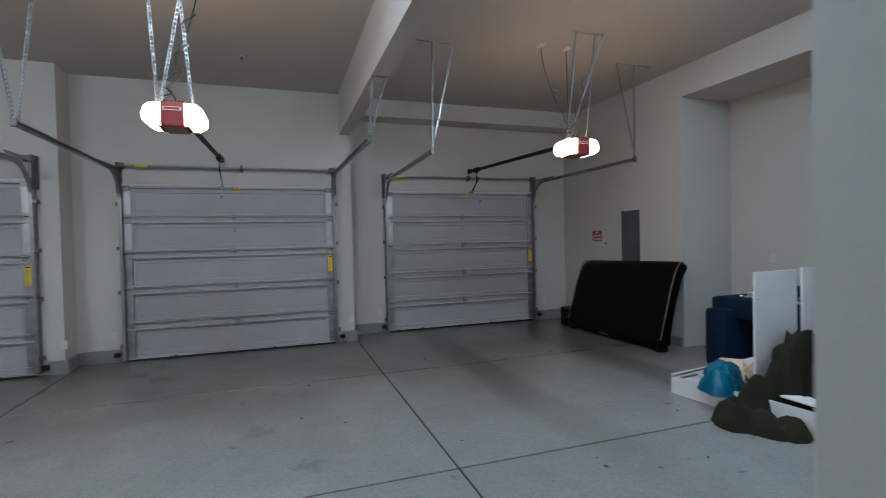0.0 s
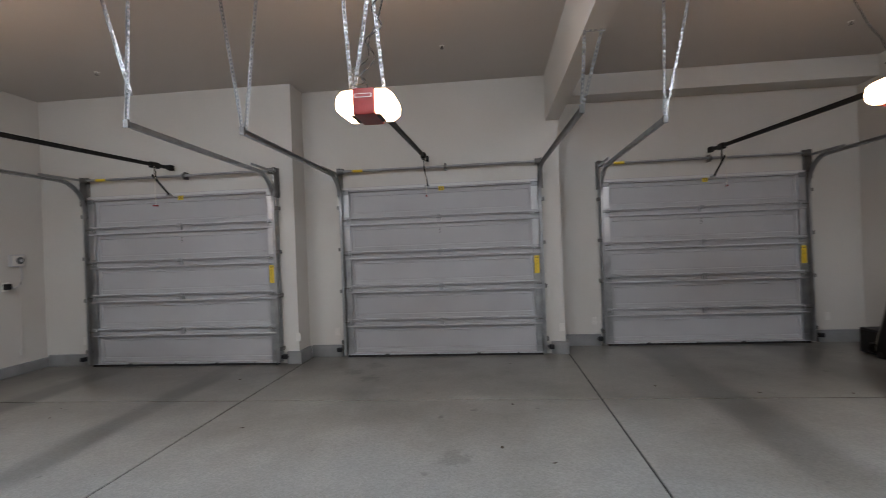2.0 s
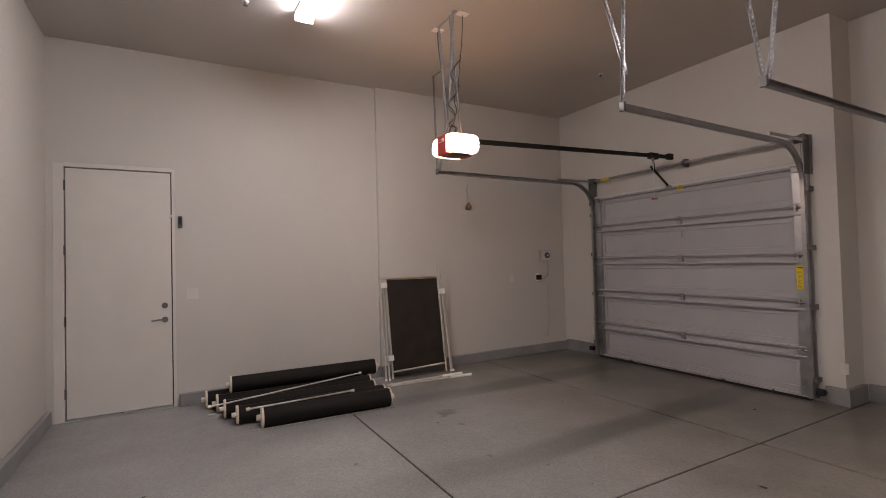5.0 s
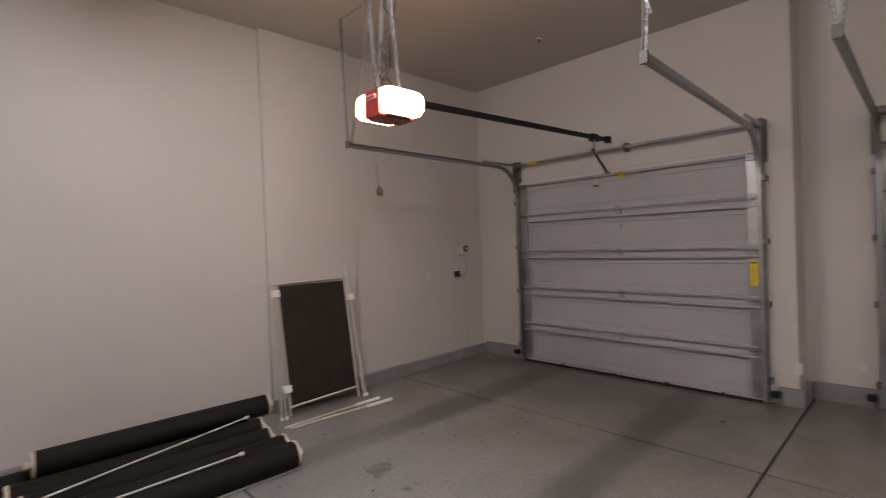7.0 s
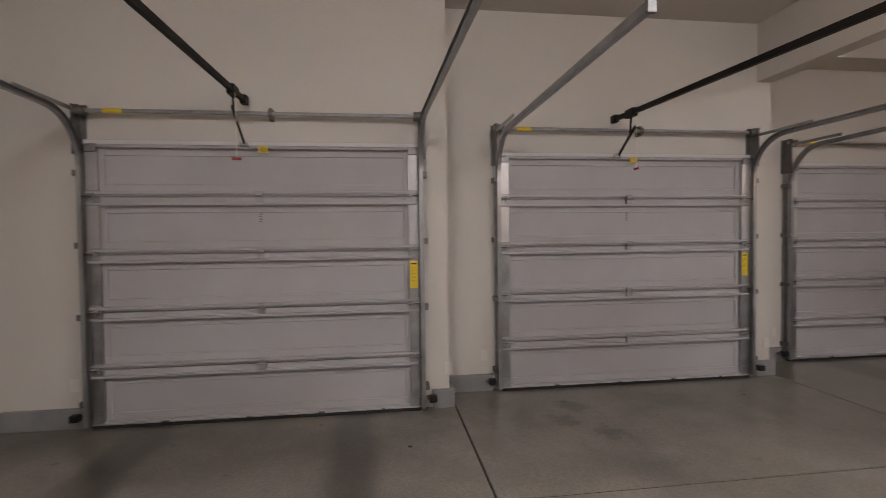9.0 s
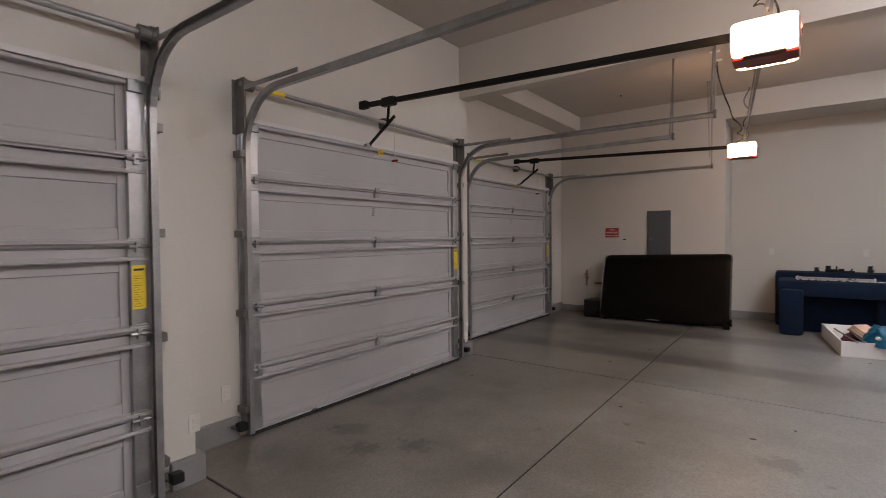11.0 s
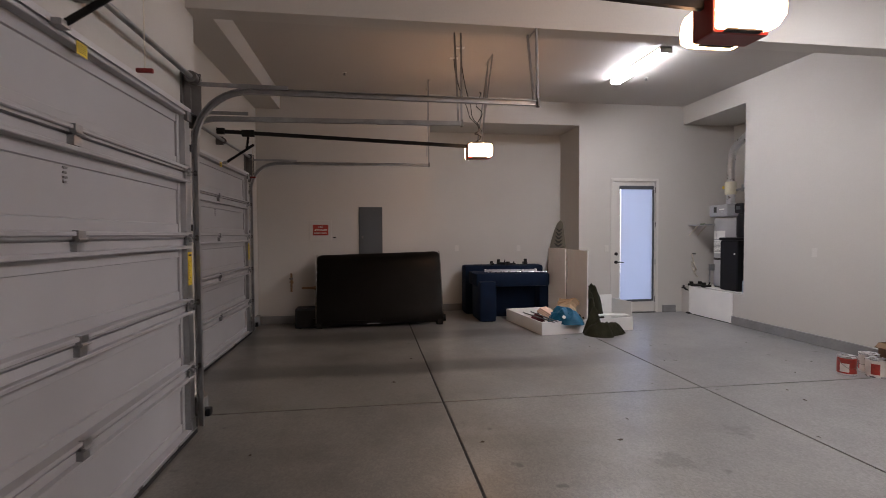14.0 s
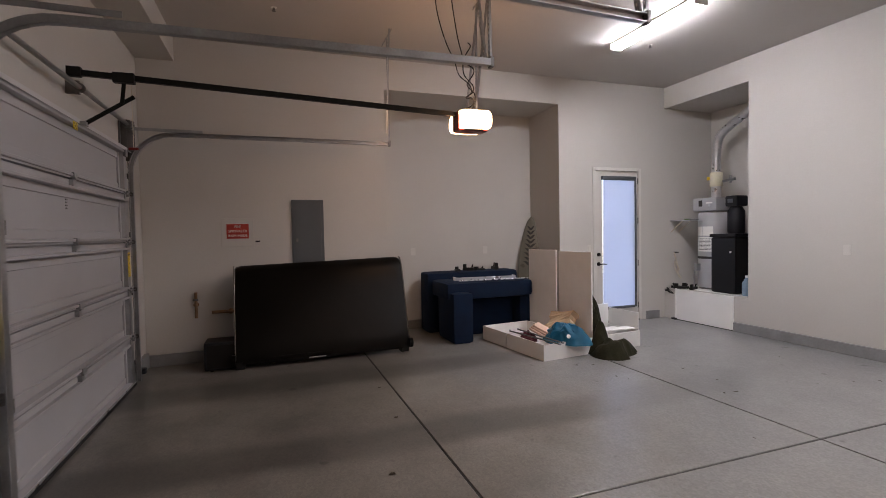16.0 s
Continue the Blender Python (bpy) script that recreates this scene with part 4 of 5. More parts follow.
headboard()
b = thing("speaker_box", pose(4.865, 7.655, 0), "low black cloth-covered box on the floor", "box")
part("cabinet", box(-0.16, 0.16, -0.215, 0.215, 0.012, 0.325, 0.015), BLACKPLASTIC, b)
part("front_cloth", box(-0.168, -0.158, -0.185, 0.185, 0.04, 0.295, 0.004), SCREEN, b, "black cloth front")
for sx in (-1, 1):
    for sy in (-1, 1):
        part("foot", box(sx * 0.13 - 0.015, sx * 0.13 + 0.015, sy * 0.14 - 0.015, sy * 0.14 + 0.015, 0, 0.014), RUBBER, b)


# ---- the niche: navy furniture, surfboard ----
def navy_desk():
    f = thing("armchair_frame", pose(0, 0, 0), "navy blue upholstered seat frame pieces pushed into the niche", "armchair")
    part("front_top", box(4.92, 5.62, 3.58, 4.90, 0.58, 0.815, 0.055), NAVY, f, "", True)
    part("arm_front", box(4.78, 5.45, 4.57, 4.87, 0.0, 0.69, 0.06), NAVY, f, "", True)
    part("arm_front", box(5.06, 5.45, 3.45, 3.72, 0.0, 0.60, 0.04), NAVY, f, "", True)
    part("seat_well", box(5.30, 5.62, 3.70, 4.58, 0.0, 0.61, 0.02), NAVY, f, "", True)
    part("back", box(5.64, 6.04, 3.44, 4.95, 0.0, 0.905, 0.05), NAVY, f, "", True)
    return f


navy_desk()
c = thing("chrome_rod", pose(5.06, 4.14, 0.815, 0, 0, -5), "thin chrome rod with knob ends lying on navy upholstery", "rod")
part("rod", rod((0, -0.52, 0.012), (0, 0.50, 0.012), 0.009, 10), TIN, c, "", True)
for y in (-0.52, 0.50):
    part("knob", lathe([(0.008, 0.0), (0.017, 0.004), (0.019, 0.014), (0.012, 0.026)], 12, None, (0, y)), TIN, c, "", True)
r = thing("aluminium_rail", pose(5.24, 4.20, 0.815, 0, 0, -6), "long silver aluminium rail lying on navy upholstery", "rail")
bm = box(-0.05, 0.05, -0.46, 0.46, 0.0, 0.012, 0.002)
box(-0.05, -0.042, -0.46, 0.46, 0.0, 0.045, 0.002, bm)
box(0.03, 0.05, -0.46, 0.46, 0.0, 0.035, 0.002, bm)
part("channel", bm, SILVER, r)
for s in (-1, 1):
    part("end_stop", box(-0.05, 0.05, s * 0.455 - 0.01, s * 0.455 + 0.01, 0.0, 0.05, 0.004), WHITEPLASTIC, r)


def lump(name, x, y, z, size, seed, material, label, category, group=""):
    """A small odd-shaped hardware piece: a bent bar with a jaw."""
    t = thing(name, pose(x, y, z, 0, 0, seed * 57), label, category, group)
    a, b, c = size
    part("bar", box(-a / 2, a / 2, -b / 2, b / 2, 0, c * 0.45, 0.006), material, t)
    part("jaw", box(a * 0.2, a * 0.48, -b * 0.4, b * 0.4, c * 0.40, c, 0.006), material, t)
    part("screw", rod((-a * 0.3, 0, c * 0.4), (-a * 0.38, b * 0.2, c * 0.95), 0.011, 8), material, t)
    return t


for i, (y, a, c) in enumerate(((4.40, 0.09, 0.07), (4.20, 0.18, 0.10), (4.03, 0.20, 0.06), (3.74, 0.20, 0.11))):
    lump("clamp", 5.82 + 0.03 * (i % 2), y, 0.905, (a, 0.07, c), i, BLACKSTEEL, "small black steel clamp lying on navy upholstery", "clamp", "black clamps")


def surfboard():
    sb = thing("surfboard", look((5.78, 3.17, 0.0), (6.07, 2.925, 1.8)) @ pose(0, 0, 0, 0, 0, 0), "cream surfboard with a dark fern print leaning in the niche", "surfboard")
    n, length = 28, 1.80
    bm = bmesh.new()
    rows = []
    for i in range(n + 1):
        k = i / n
        w = 0.20 * (max(0.0, math.sin(math.pi * min(1, k * 0.93 + 0.07))) ** 0.55) + 0.004
        t = 0.028 * (math.sin(math.pi * k) ** 0.4 if 0 < k < 1 else 0) + 0.003
        rows.append([bm.verts.new((w * math.cos(a), t * math.sin(a), -length * k)) for a in [2 * math.pi * j / 14 for j in range(14)]])
    for a, b in zip(rows, rows[1:]):
        for j in range(14):
            bm.faces.new((a[j], a[(j + 1) % 14], b[(j + 1) % 14], b[j]))
    bm.faces.new(rows[0])
    bm.faces.new(rows[-1])
    part("deck", bm, SURF, sb, "", True)
    for side in (-1, 1):
        bm = bmesh.new()
        for i in range(9):
            z = -0.95 - i * 0.075
            for s in (-1, 1):
                a = [bm.verts.new((s * q[0] * (1 - i * 0.06), side * 0.0325, z - q[1])) for q in ((0.0, 0.0), (0.04, 0.008), (0.12, 0.075), (0.06, 0.068), (0.0, 0.035))]
                bm.faces.new(a)
        part("fern_print", bm, INK, sb, "dark fern print")
    return sb


surfboard()


# ---- white drawers, panels and what lies in and on them ----
DR = pose(3.62, 4.20, 0, 0, 0, 6.5)


def drawer(x0, x1, y0, y1, h, label, lift=0.0):
    t = thing("drawer", DR @ pose((x0 + x1) / 2, (y0 + y1) / 2, lift), label, "drawer", "loose white drawers")
    a, b, w = (x1 - x0) / 2, (y1 - y0) / 2, 0.016
    part("side", box(-a, a, b - w, b, 0, h, 0.0015), MELAMINE, t)
    part("side", box(-a, a, -b, -b + w, 0, h, 0.0015), MELAMINE, t)
    part("end", box(-a, -a + w, -b + w, b - w, 0, h, 0.0015), MELAMINE, t)
    part("end", box(a - w, a, -b + w, b - w, 0, h, 0.0015), MELAMINE, t)
    part("bottom", box(-a + w, a - w, -b + w, b - w, 0.012, 0.018), MELAMINE, t)
    return t


drawer(0.0, 0.775, -0.755, 0.0, 0.19, "white melamine drawer on the floor, full of odds and ends")
drawer(0.785, 1.37, -0.755, 0.0, 0.19, "white melamine drawer on the floor, nearly empty")
drawer(0.0, 0.56, -1.54, -0.835, 0.20, "white melamine drawer on the floor, with boards in it")


def board(w, d, h, m, label, name="shelf_board"):
    t = thing(name, m, label, "board", "loose white boards")
    part("sheet", box(-w / 2, w / 2, -d / 2, d / 2, 0, h, 0.0015), MELAMINE, t)
    part("raw_edge", box(-w / 2 - 0.0015, -w / 2, -d / 2 + 0.002, d / 2 - 0.002, 0.004, h - 0.004), WHITEPLASTIC, t)
    bm = bmesh.new()
    for k in range(4):
        for s in (-1, 1):
            rod((s * (w / 2 - 0.05), -d / 2 - 0.0006, h * (0.15 + 0.22 * k)), (s * (w / 2 - 0.05), -d / 2 + 0.001, h * (0.15 + 0.22 * k)), 0.004, 8, bm)
    part("pin_hole", bm, INK, t)
    return t


board(0.605, 0.018, 1.235, DR @ pose(0.36, -0.785, 0, 0, 0, 0), "white melamine side panel standing upright behind a drawer")
board(0.63, 0.018, 1.245, DR @ pose(1.05, -0.80, 0, 0, 0, -1.5), "white melamine side panel standing upright behind a drawer")
board(0.67, 0.018, 0.285, DR @ pose(0.53, -1.18, 0.202, 0, 0, 90), "white board on edge across a drawer")
board(0.50, 0.016, 0.23, DR @ pose(0.265, -1.528, 0.202), "white board on edge along a drawer's side")
board(0.62, 0.10, 0.014, DR @ pose(0.28, -1.10, 0.201, 0, 0, 88), "narrow white board laid flat over a drawer")
board(0.66, 0.14, 0.014, DR @ pose(0.15, -1.18, 0.216, 0, 0, 84), "narrow white board laid flat over a drawer")


def heap(name, m, rx, ry, h, seed, material, label, category, folds=5, sharp=1.6, rough=0.10, parts=()):
    """Crumpled cloth or a soft bag: a closed, folded dome."""
    t = thing(name, m, label, category)
    rnd = random.Random(seed)
    ph = [rnd.uniform(0, 6.28) for _ in range(6)]
    bm = bmesh.new()
    n, k = 60, 22
    rings = []
    for i in range(k + 1):
        q = i / k
        row = []
        for j in range(n):
            a = 2 * math.pi * j / n
            edge = 1 + 0.16 * math.sin(2 * a + ph[0]) + 0.10 * math.sin(3 * a + ph[1]) + 0.07 * math.sin(folds * a + ph[2])
            z = h * (1 - q ** sharp)
            z *= 1 + 0.22 * q * math.sin(folds * a + ph[3] + 2.5 * q)
            x, y = rx * q * edge * math.cos(a), ry * q * edge * math.sin(a)
            p = Vector((x, y, z))
            w = noise.noise(p * (2.2 / max(rx, ry)) + Vector((seed, seed * 0.7, 0)))
            w2 = noise.noise(p * (6.0 / max(rx, ry)) + Vector((0, seed, seed)))
            z = max(0.0, z + (rough * w + rough * 0.55 * abs(w2)) * 2 * min(1, 3 * (1 - q)) * h)
            row.append(bm.verts.new((x + rx * 0.12 * w, y + ry * 0.12 * w2, z if i < k else 0.0)))
            if i == 0:
                break
        rings.append(row)
    for j in range(n):
        bm.faces.new((rings[0][0], rings[1][j], rings[1][(j + 1) % n]))
    for a, b in zip(rings[1:], rings[2:]):
        for j in range(n):
            bm.faces.new((a[j], b[j], b[(j + 1) % n], a[(j + 1) % n]))
    bm.faces.new(rings[-1])
    part("cloth", bm, material, t, "", True)
    return t


t = heap("tote_bag", DR @ pose(0.14, -0.43, 0.15, 0, 0, 20), 0.28, 0.20, 0.22, 3, TEAL, "crumpled teal blue nylon bag with a round white badge", "bag", 5, 3.2, 0.075)
part("badge", rod((-0.12, 0.125, 0.10), (-0.13, 0.15, 0.115), 0.022, 16), WHITEPLASTIC, t, "round white badge")
part("zip", sweep([(-0.2, -0.04, 0.11), (-0.1, -0.06, 0.16), (0.02, -0.06, 0.18), (0.14, -0.05, 0.14)], ring(0.006, 6)), INK, t, "dark zip")
tw = thing("folded_towel", DR @ pose(0.42, -0.34, 0.19, 0, -24, 34), "folded pale peach towel lying in a drawer", "towel")
for q, (a, b) in enumerate(((0.19, 0.11), (0.18, 0.105), (0.17, 0.10))):
    part("layer", box(-a, a, -b, b, q * 0.028, q * 0.028 + 0.03, 0.013), PEACH, tw, "", True)
heap("cloth_pile", DR @ pose(0.62, -0.22, 0.10), 0.14, 0.12, 0.12, 9, PLUM, "crumpled plum cotton cloth in a drawer", "cloth", 5, 1.8, 0.14)


def paper_bag(m):
    t = thing("paper_bag", m, "open crumpled brown paper bag in a drawer", "bag")
    bm = bmesh.new()
    rings = []
    for i in range(6):
        z = i * 0.05
        k = 1 + 0.10 * math.sin(i * 1.9)
        pts = [(-0.19, -0.07), (0, -0.085), (0.19, -0.07), (0.195, 0), (0.19, 0.07), (0, 0.06), (-0.19, 0.07), (-0.195, 0)]
        rings.append([bm.verts.new((x * k + 0.02 * math.sin(5 * y + i) + 0.05 * z, y * k + 0.015 * math.sin(9 * x + i), z + (0.03 * math.sin(7 * x) if i == 5 else 0))) for x, y in pts])
    for a, b in zip(rings, rings[1:]):
        for j in range(8):
            bm.faces.new((a[j], a[(j + 1) % 8], b[(j + 1) % 8], b[j]))
    bm.faces.new(rings[0])
    ob = part("bag", bm, PAPER, t)
    mod = ob.modifiers.new("thick", "SOLIDIFY")
    mod.thickness = 0.003
    return t


paper_bag(DR @ pose(0.40, -0.58, 0.24, 42, 16, 14))

for y, x0, tilt in ((-0.13, -0.13, 3), (-0.20, -0.10, -2)):
    c = thing("curtain_rod", DR @ pose(x0, y, 0.203, 0, 0, tilt), "dark metal curtain rod with ball ends across the drawers", "curtain rod", "curtain rods")
    part("rod", rod((0, 0, 0.009), (0.92, 0.02, 0.009), 0.009, 10), STEELDARK, c, "", True)
    for x in (0, 0.92):
        bm = bmesh.new()
        bmesh.ops.create_uvsphere(bm, u_segments=12, v_segments=8, radius=0.016, matrix=Matrix.Translation((x, 0.02 * x, 0.014)))
        part("finial", bm, SILVER, c, "bright ball finial", True)

# olive jacket thrown over the drawer's corner, its hem spread on the floor
def jacket():
    t = thing("jacket", DR @ pose(0.10, -1.02, 0.0), "crumpled olive drab jacket heaped over a drawer's corner", "jacket")
    bumps = ((0.32, 0.08, 0.95, 0.13, 0.10), (0.37, -0.13, 0.74, 0.12, 0.10), (0.17, 0.12, 0.66, 0.11, 0.085), (0.02, 0.15, 0.46, 0.10, 0.08), (-0.13, 0.16, 0.33, 0.10, 0.085),
             (-0.33, 0.21, 0.17, 0.11, 0.10), (-0.31, 0.03, 0.13, 0.08, 0.12), (-0.22, -0.13, 0.10, 0.07, 0.09), (-0.30, 0.30, 0.12, 0.10, 0.06))
    n, x0, x1, y0, y1 = 84, -0.66, 0.62, -0.56, 0.44
    hs = {}
    for i in range(n + 1):
        for j in range(n + 1):
            x, y = x0 + (x1 - x0) * i / n, y0 + (y1 - y0) * j / n
            p = Vector((x, y, 0.3))
            wx = x + 0.05 * noise.noise(p * 5)
            wy = y + 0.05 * noise.noise(p * 5 + Vector((7, 3, 1)))
            h = 0.0
            for bx, by, bh, sx, sy in bumps:
                h = max(h, bh * math.exp(-0.5 * (((wx - bx) / sx) ** 2 + ((wy - by) / sy) ** 2) ** 1.5))
            h = 0.78 * math.tanh(h / 0.72)
            ridge = 1 - abs(noise.noise(Vector((x * 4 + 2 * h, y * 7, h * 3)))) * 2
            fine = 1 - abs(noise.noise(Vector((x * 17, y * 15 + 3 * h, h * 11 + 4)))) * 2
            crease = 1 - abs(noise.noise(Vector((x * 3 + y * 11, y * 4 - x * 7, 2 + h * 2)))) * 2
            h = h * (0.90 + 0.12 * ridge + 0.08 * crease) + min(1.0, h / 0.06) * (0.022 * ridge + 0.006 * fine + 0.018 * crease)
            hs[i, j] = (x, y, max(0.0, h))
    bm = bmesh.new()
    made = {}

    def vert(k):
        if k not in made:
            x, y, h = hs[k]
            made[k] = bm.verts.new((x, y, h if h > 0.03 else 0.002))
        return made[k]

    for i in range(n):
        for j in range(n):
            ks = ((i, j), (i + 1, j), (i + 1, j + 1), (i, j + 1))
            if max(hs[k][2] for k in ks) > 0.03:
                bm.faces.new([vert(k) for k in ks])
    part("cloth", bm, OLIVE, t, "", True)
    return t


jacket()


# ---- heater alcove ----
def water_heater():
    w = thing("water_heater", pose(4.82, 0.19, AZ0), "grey gas water heater with an aluminium flue in the alcove", "water heater")
    part("stand", lathe([(0.24, 0.0), (0.24, 0.03)], 28), STEELDARK, w)
    part("tank", lathe([(0.25, 0.03), (0.255, 0.05), (0.255, 0.50), (0.250, 0.51), (0.250, 0.53), (0.255, 0.54), (0.255, 1.22), (0.24, 1.26)], 36), HEATER, w, "", True)
    part("band", lathe([(0.259, 0.50), (0.259, 0.54)], 36), INK, w, "black jacket band", True)
    part("head", box(-0.24, 0.22, -0.2, 0.26, 1.28, 1.50, 0.03), HEATER, w, "grey control head")
    part("display", box(0.02, 0.09, 0.258, 0.266, 1.36, 1.46, 0.003), INK, w, "black display window")
    part("knob", rod((-0.12, 0.26, 1.37), (-0.12, 0.275, 1.37), 0.018, 14), SILVER, w)
    part("maker_plate", box(-0.17, -0.05, 0.258, 0.263, 1.40, 1.425), WHITEPLASTIC, w)
    bm = bmesh.new()
    for a0, a1, z0, z1 in ((58, 86, 0.88, 1.03), (88, 124, 0.88, 1.03), (58, 124, 0.62, 0.86)):
        pts = [math.radians(a0 + (a1 - a0) * i / 6) for i in range(7)]
        lo = [bm.verts.new((0.258 * math.cos(a), 0.258 * math.sin(a), z0)) for a in pts]
        hi = [bm.verts.new((0.258 * math.cos(a), 0.258 * math.sin(a), z1)) for a in pts]
        for i in range(6):
            bm.faces.new((lo[i], lo[i + 1], hi[i + 1], hi[i]))
    label = part("label", bm, WHITEPLASTIC, w, "white instruction labels")
    bm = bmesh.new()
    for r in range(9):
        z = 0.65 + r * 0.022
        pts = [math.radians(64 + 52 * i / 6) for i in range(7)]
        lo = [bm.verts.new((0.2595 * math.cos(a), 0.2595 * math.sin(a), z)) for a in pts]
        hi = [bm.verts.new((0.2595 * math.cos(a), 0.2595 * math.sin(a), z + 0.006)) for a in pts]
        for i in range(6):
            bm.faces.new((lo[i], lo[i + 1], hi[i + 1], hi[i]))
    part("print", bm, INK, label)
    part("flue_base", lathe([(0.075, 1.50), (0.07, 1.68)], 20, None, (-0.06, 0.05)), DUCT, w, "", True)
    part("flue_collar", lathe([(0.09, 1.68), (0.095, 1.70), (0.095, 1.89), (0.088, 1.91)], 24, None, (-0.06, 0.05)), PVC, w, "cream flue collar", True)
    part("collar_label", box(-0.005, 0.035, 0.125, 0.14, 1.79, 1.84), YELLOW, w, "small yellow label")
    pts = [(-0.06, 0.05, 1.90), (-0.065, 0.05, 2.15), (-0.08, 0.05, 2.32)]
    pts += [(-0.08 - 0.28 * (1 - math.cos(a)), 0.05, 2.32 + 0.28 * math.sin(a)) for a in [radians(q) for q in (15, 30, 45, 58)]]
    pts += [(-0.62, 0.04, 2.78), (-1.0, 0.02, 3.0)]
    bm = sweep(pts, ring(0.062, 20), up=(0, 1, 0))
    part("flue", bm, DUCT, w, "bright aluminium flue", True)
    for z in (1.98, 2.2):
        part("flue_seam", lathe([(0.065, z), (0.065, z + 0.012)], 20, None, (-0.062, 0.05)), DUCT, w, "", True)
    bm = rod((-0.15, 0.0, 1.76), (-0.36, 0.0, 1.78), 0.022, 12)
    rod((-0.28, 0.0, 1.72), (-0.28, 0.0, 1.84), 0.018, 10, bm)
    part("relief_valve", bm, GALV, w, "galvanised relief valve", True)
    bm = sweep([(0.10, 0.24, 0.36), (0.16, 0.28, 0.30), (0.16, 0.28, 0.06)], ring(0.014, 8))
    box(0.07, 0.14, 0.24, 0.32, 0.30, 0.42, 0.01, bm)
    part("gas_valve", bm, GALV, w, "grey gas valve and pipe")
    return w


water_heater()


def softener():
    s = thing("water_softener", pose(4.33, 0.42, AZ0), "black plastic water softener tanks beside the heater", "water softener")
    part("brine_tank", box(-0.22, 0.20, -0.18, 0.20, 0, 0.86, 0.03), BLACKPLASTIC, s, "square black brine tank")
    part("brine_lid", box(-0.235, 0.215, -0.195, 0.215, 0.86, 0.91, 0.015), BLACKPLASTIC, s)
    part("badge", box(-0.16, -0.13, 0.20, 0.204, 0.62, 0.65, 0.001), WHITEPLASTIC, s)
    part("resin_tank", lathe([(0.11, 0.9), (0.12, 0.95), (0.12, 1.26), (0.08, 1.33)], 24, None, (0.02, -0.12)), BLACKPLASTIC, s, "", True)
    part("control_head", box(-0.09, 0.12, -0.24, 0.0, 1.33, 1.50, 0.03), BLACKPLASTIC, s, "black control head")
    part("head_window", box(-0.02, 0.07, 0.0, 0.004, 1.39, 1.45, 0.002), PANELGREY, s)
    part("resin_tank", lathe([(0.10, 0.9), (0.11, 0.95), (0.11, 1.30), (0.07, 1.36)], 24, None, (-0.28, -0.2)), BLACKPLASTIC, s, "", True)
    part("control_head", box(-0.38, -0.19, -0.3, -0.1, 1.36, 1.54, 0.03), BLACKPLASTIC, s, "black control head")
    return s


softener()
b = thing("plastic_bottle", pose(3.93, 0.60, AZ0), "pale blue translucent plastic bottle on the platform", "bottle")
part("bottle", lathe([(0.06, 0), (0.065, 0.02), (0.065, 0.19), (0.03, 0.25), (0.022, 0.27)], 18), DUSTBLUE, b, "", True)
part("cap", lathe([(0.026, 0.27), (0.026, 0.30)], 16), WHITEPLASTIC, b)

s = thing("bracket_shelf", pose(XR, 0.60, 1.63, 0, 0, 270), "thin grey shelf on wall brackets beside the heater", "shelf")
part("shelf", box(-0.11, 0.11, -0.46, 0, 0, 0.015, 0.002), SILVER, s)
for x in (-0.085, 0.085):
    bm = sweep([(x, 0, -0.18), (x, -0.24, 0)], [(-0.008, -0.008), (0.008, -0.008), (0.008, 0.008), (-0.008, 0.008)], side=(1, 0, 0))
    part("bracket", bm, CREAM, s)
t = thing("tube_cutter", pose(4.94, 0.60, 1.645, 0, 0, 10), "dark tool with a green grip on a shelf", "tool")
part("blade", box(-0.14, 0.0, -0.012, 0.012, 0, 0.012, 0.003), STEELDARK, t)
part("grip", box(0.0, 0.10, -0.014, 0.014, 0, 0.02, 0.005), paint("green grip", (0.09, 0.16, 0.04), 0.5), t, "green grip")

h = thing("hose_coil", pose(5.12, 0.62, 0.74), "beige hose looped from the wall beside the heater", "hose")
pts = [(0.09 - 0.02 * math.sin(i * 0.9) - 0.05 * i / 22, 0.05 * math.cos(i * 0.55), 0.36 - 0.24 * abs(math.sin(i * 0.29)) - i * 0.012) for i in range(24)]
part("hose", sweep(pts, ring(0.012, 8)), CREAM, h, "", True)
part("hook", rod((0.14, 0, 0.36), (0.05, 0, 0.36), 0.012, 8), STEELDARK, h)
for x, y, z, q in ((5.03, 0.70, AZ0, 1), (4.86, 0.62, AZ0, 2), (5.12, 0.66, AZ0, 4)):
    lump("pipe_wrench", x, y, z, (0.24, 0.05, 0.09), q, BLACKSTEEL, "black hand tool lying on the platform's edge", "tool", "black hand tools")
c = thing("cable", pose(5.12, 0.80, AZ0), "black cable hanging over the platform's edge", "cable")
pts = [(0.05 * math.sin(i * 0.8), 0.045 + 0.03 * math.cos(i * 0.7), 0.02 - 0.11 * abs(math.sin(i * 0.35))) for i in range(20)]
part("cord", sweep(pts, ring(0.006, 6)), RUBBER, c, "", True)
part("plug", box(0.04, 0.10, 0.03, 0.07, -0.05, -0.02, 0.006), RUBBER, c)

f = thing("access_panel", pose(0, YB, 0), "white front panel leaning on the heater platform", "panel")
part("board", box(3.95, 4.985, 0.004, 0.022, 0.012, 0.505, 0.003), WHITEPAINT, f)
part("edge_trim", box(4.985, 5.015, 0.004, 0.03, 0.03, 0.52, 0.004), WHITEPLASTIC, f, "white plastic edge trim")
part("trim_foot", box(4.975, 5.06, 0.004, 0.06, 0.0, 0.03, 0.006), RUBBER, f, "black foot")
part("board_foot", box(3.95, 4.97, 0.006, 0.018, 0.0, 0.012), INK, f)


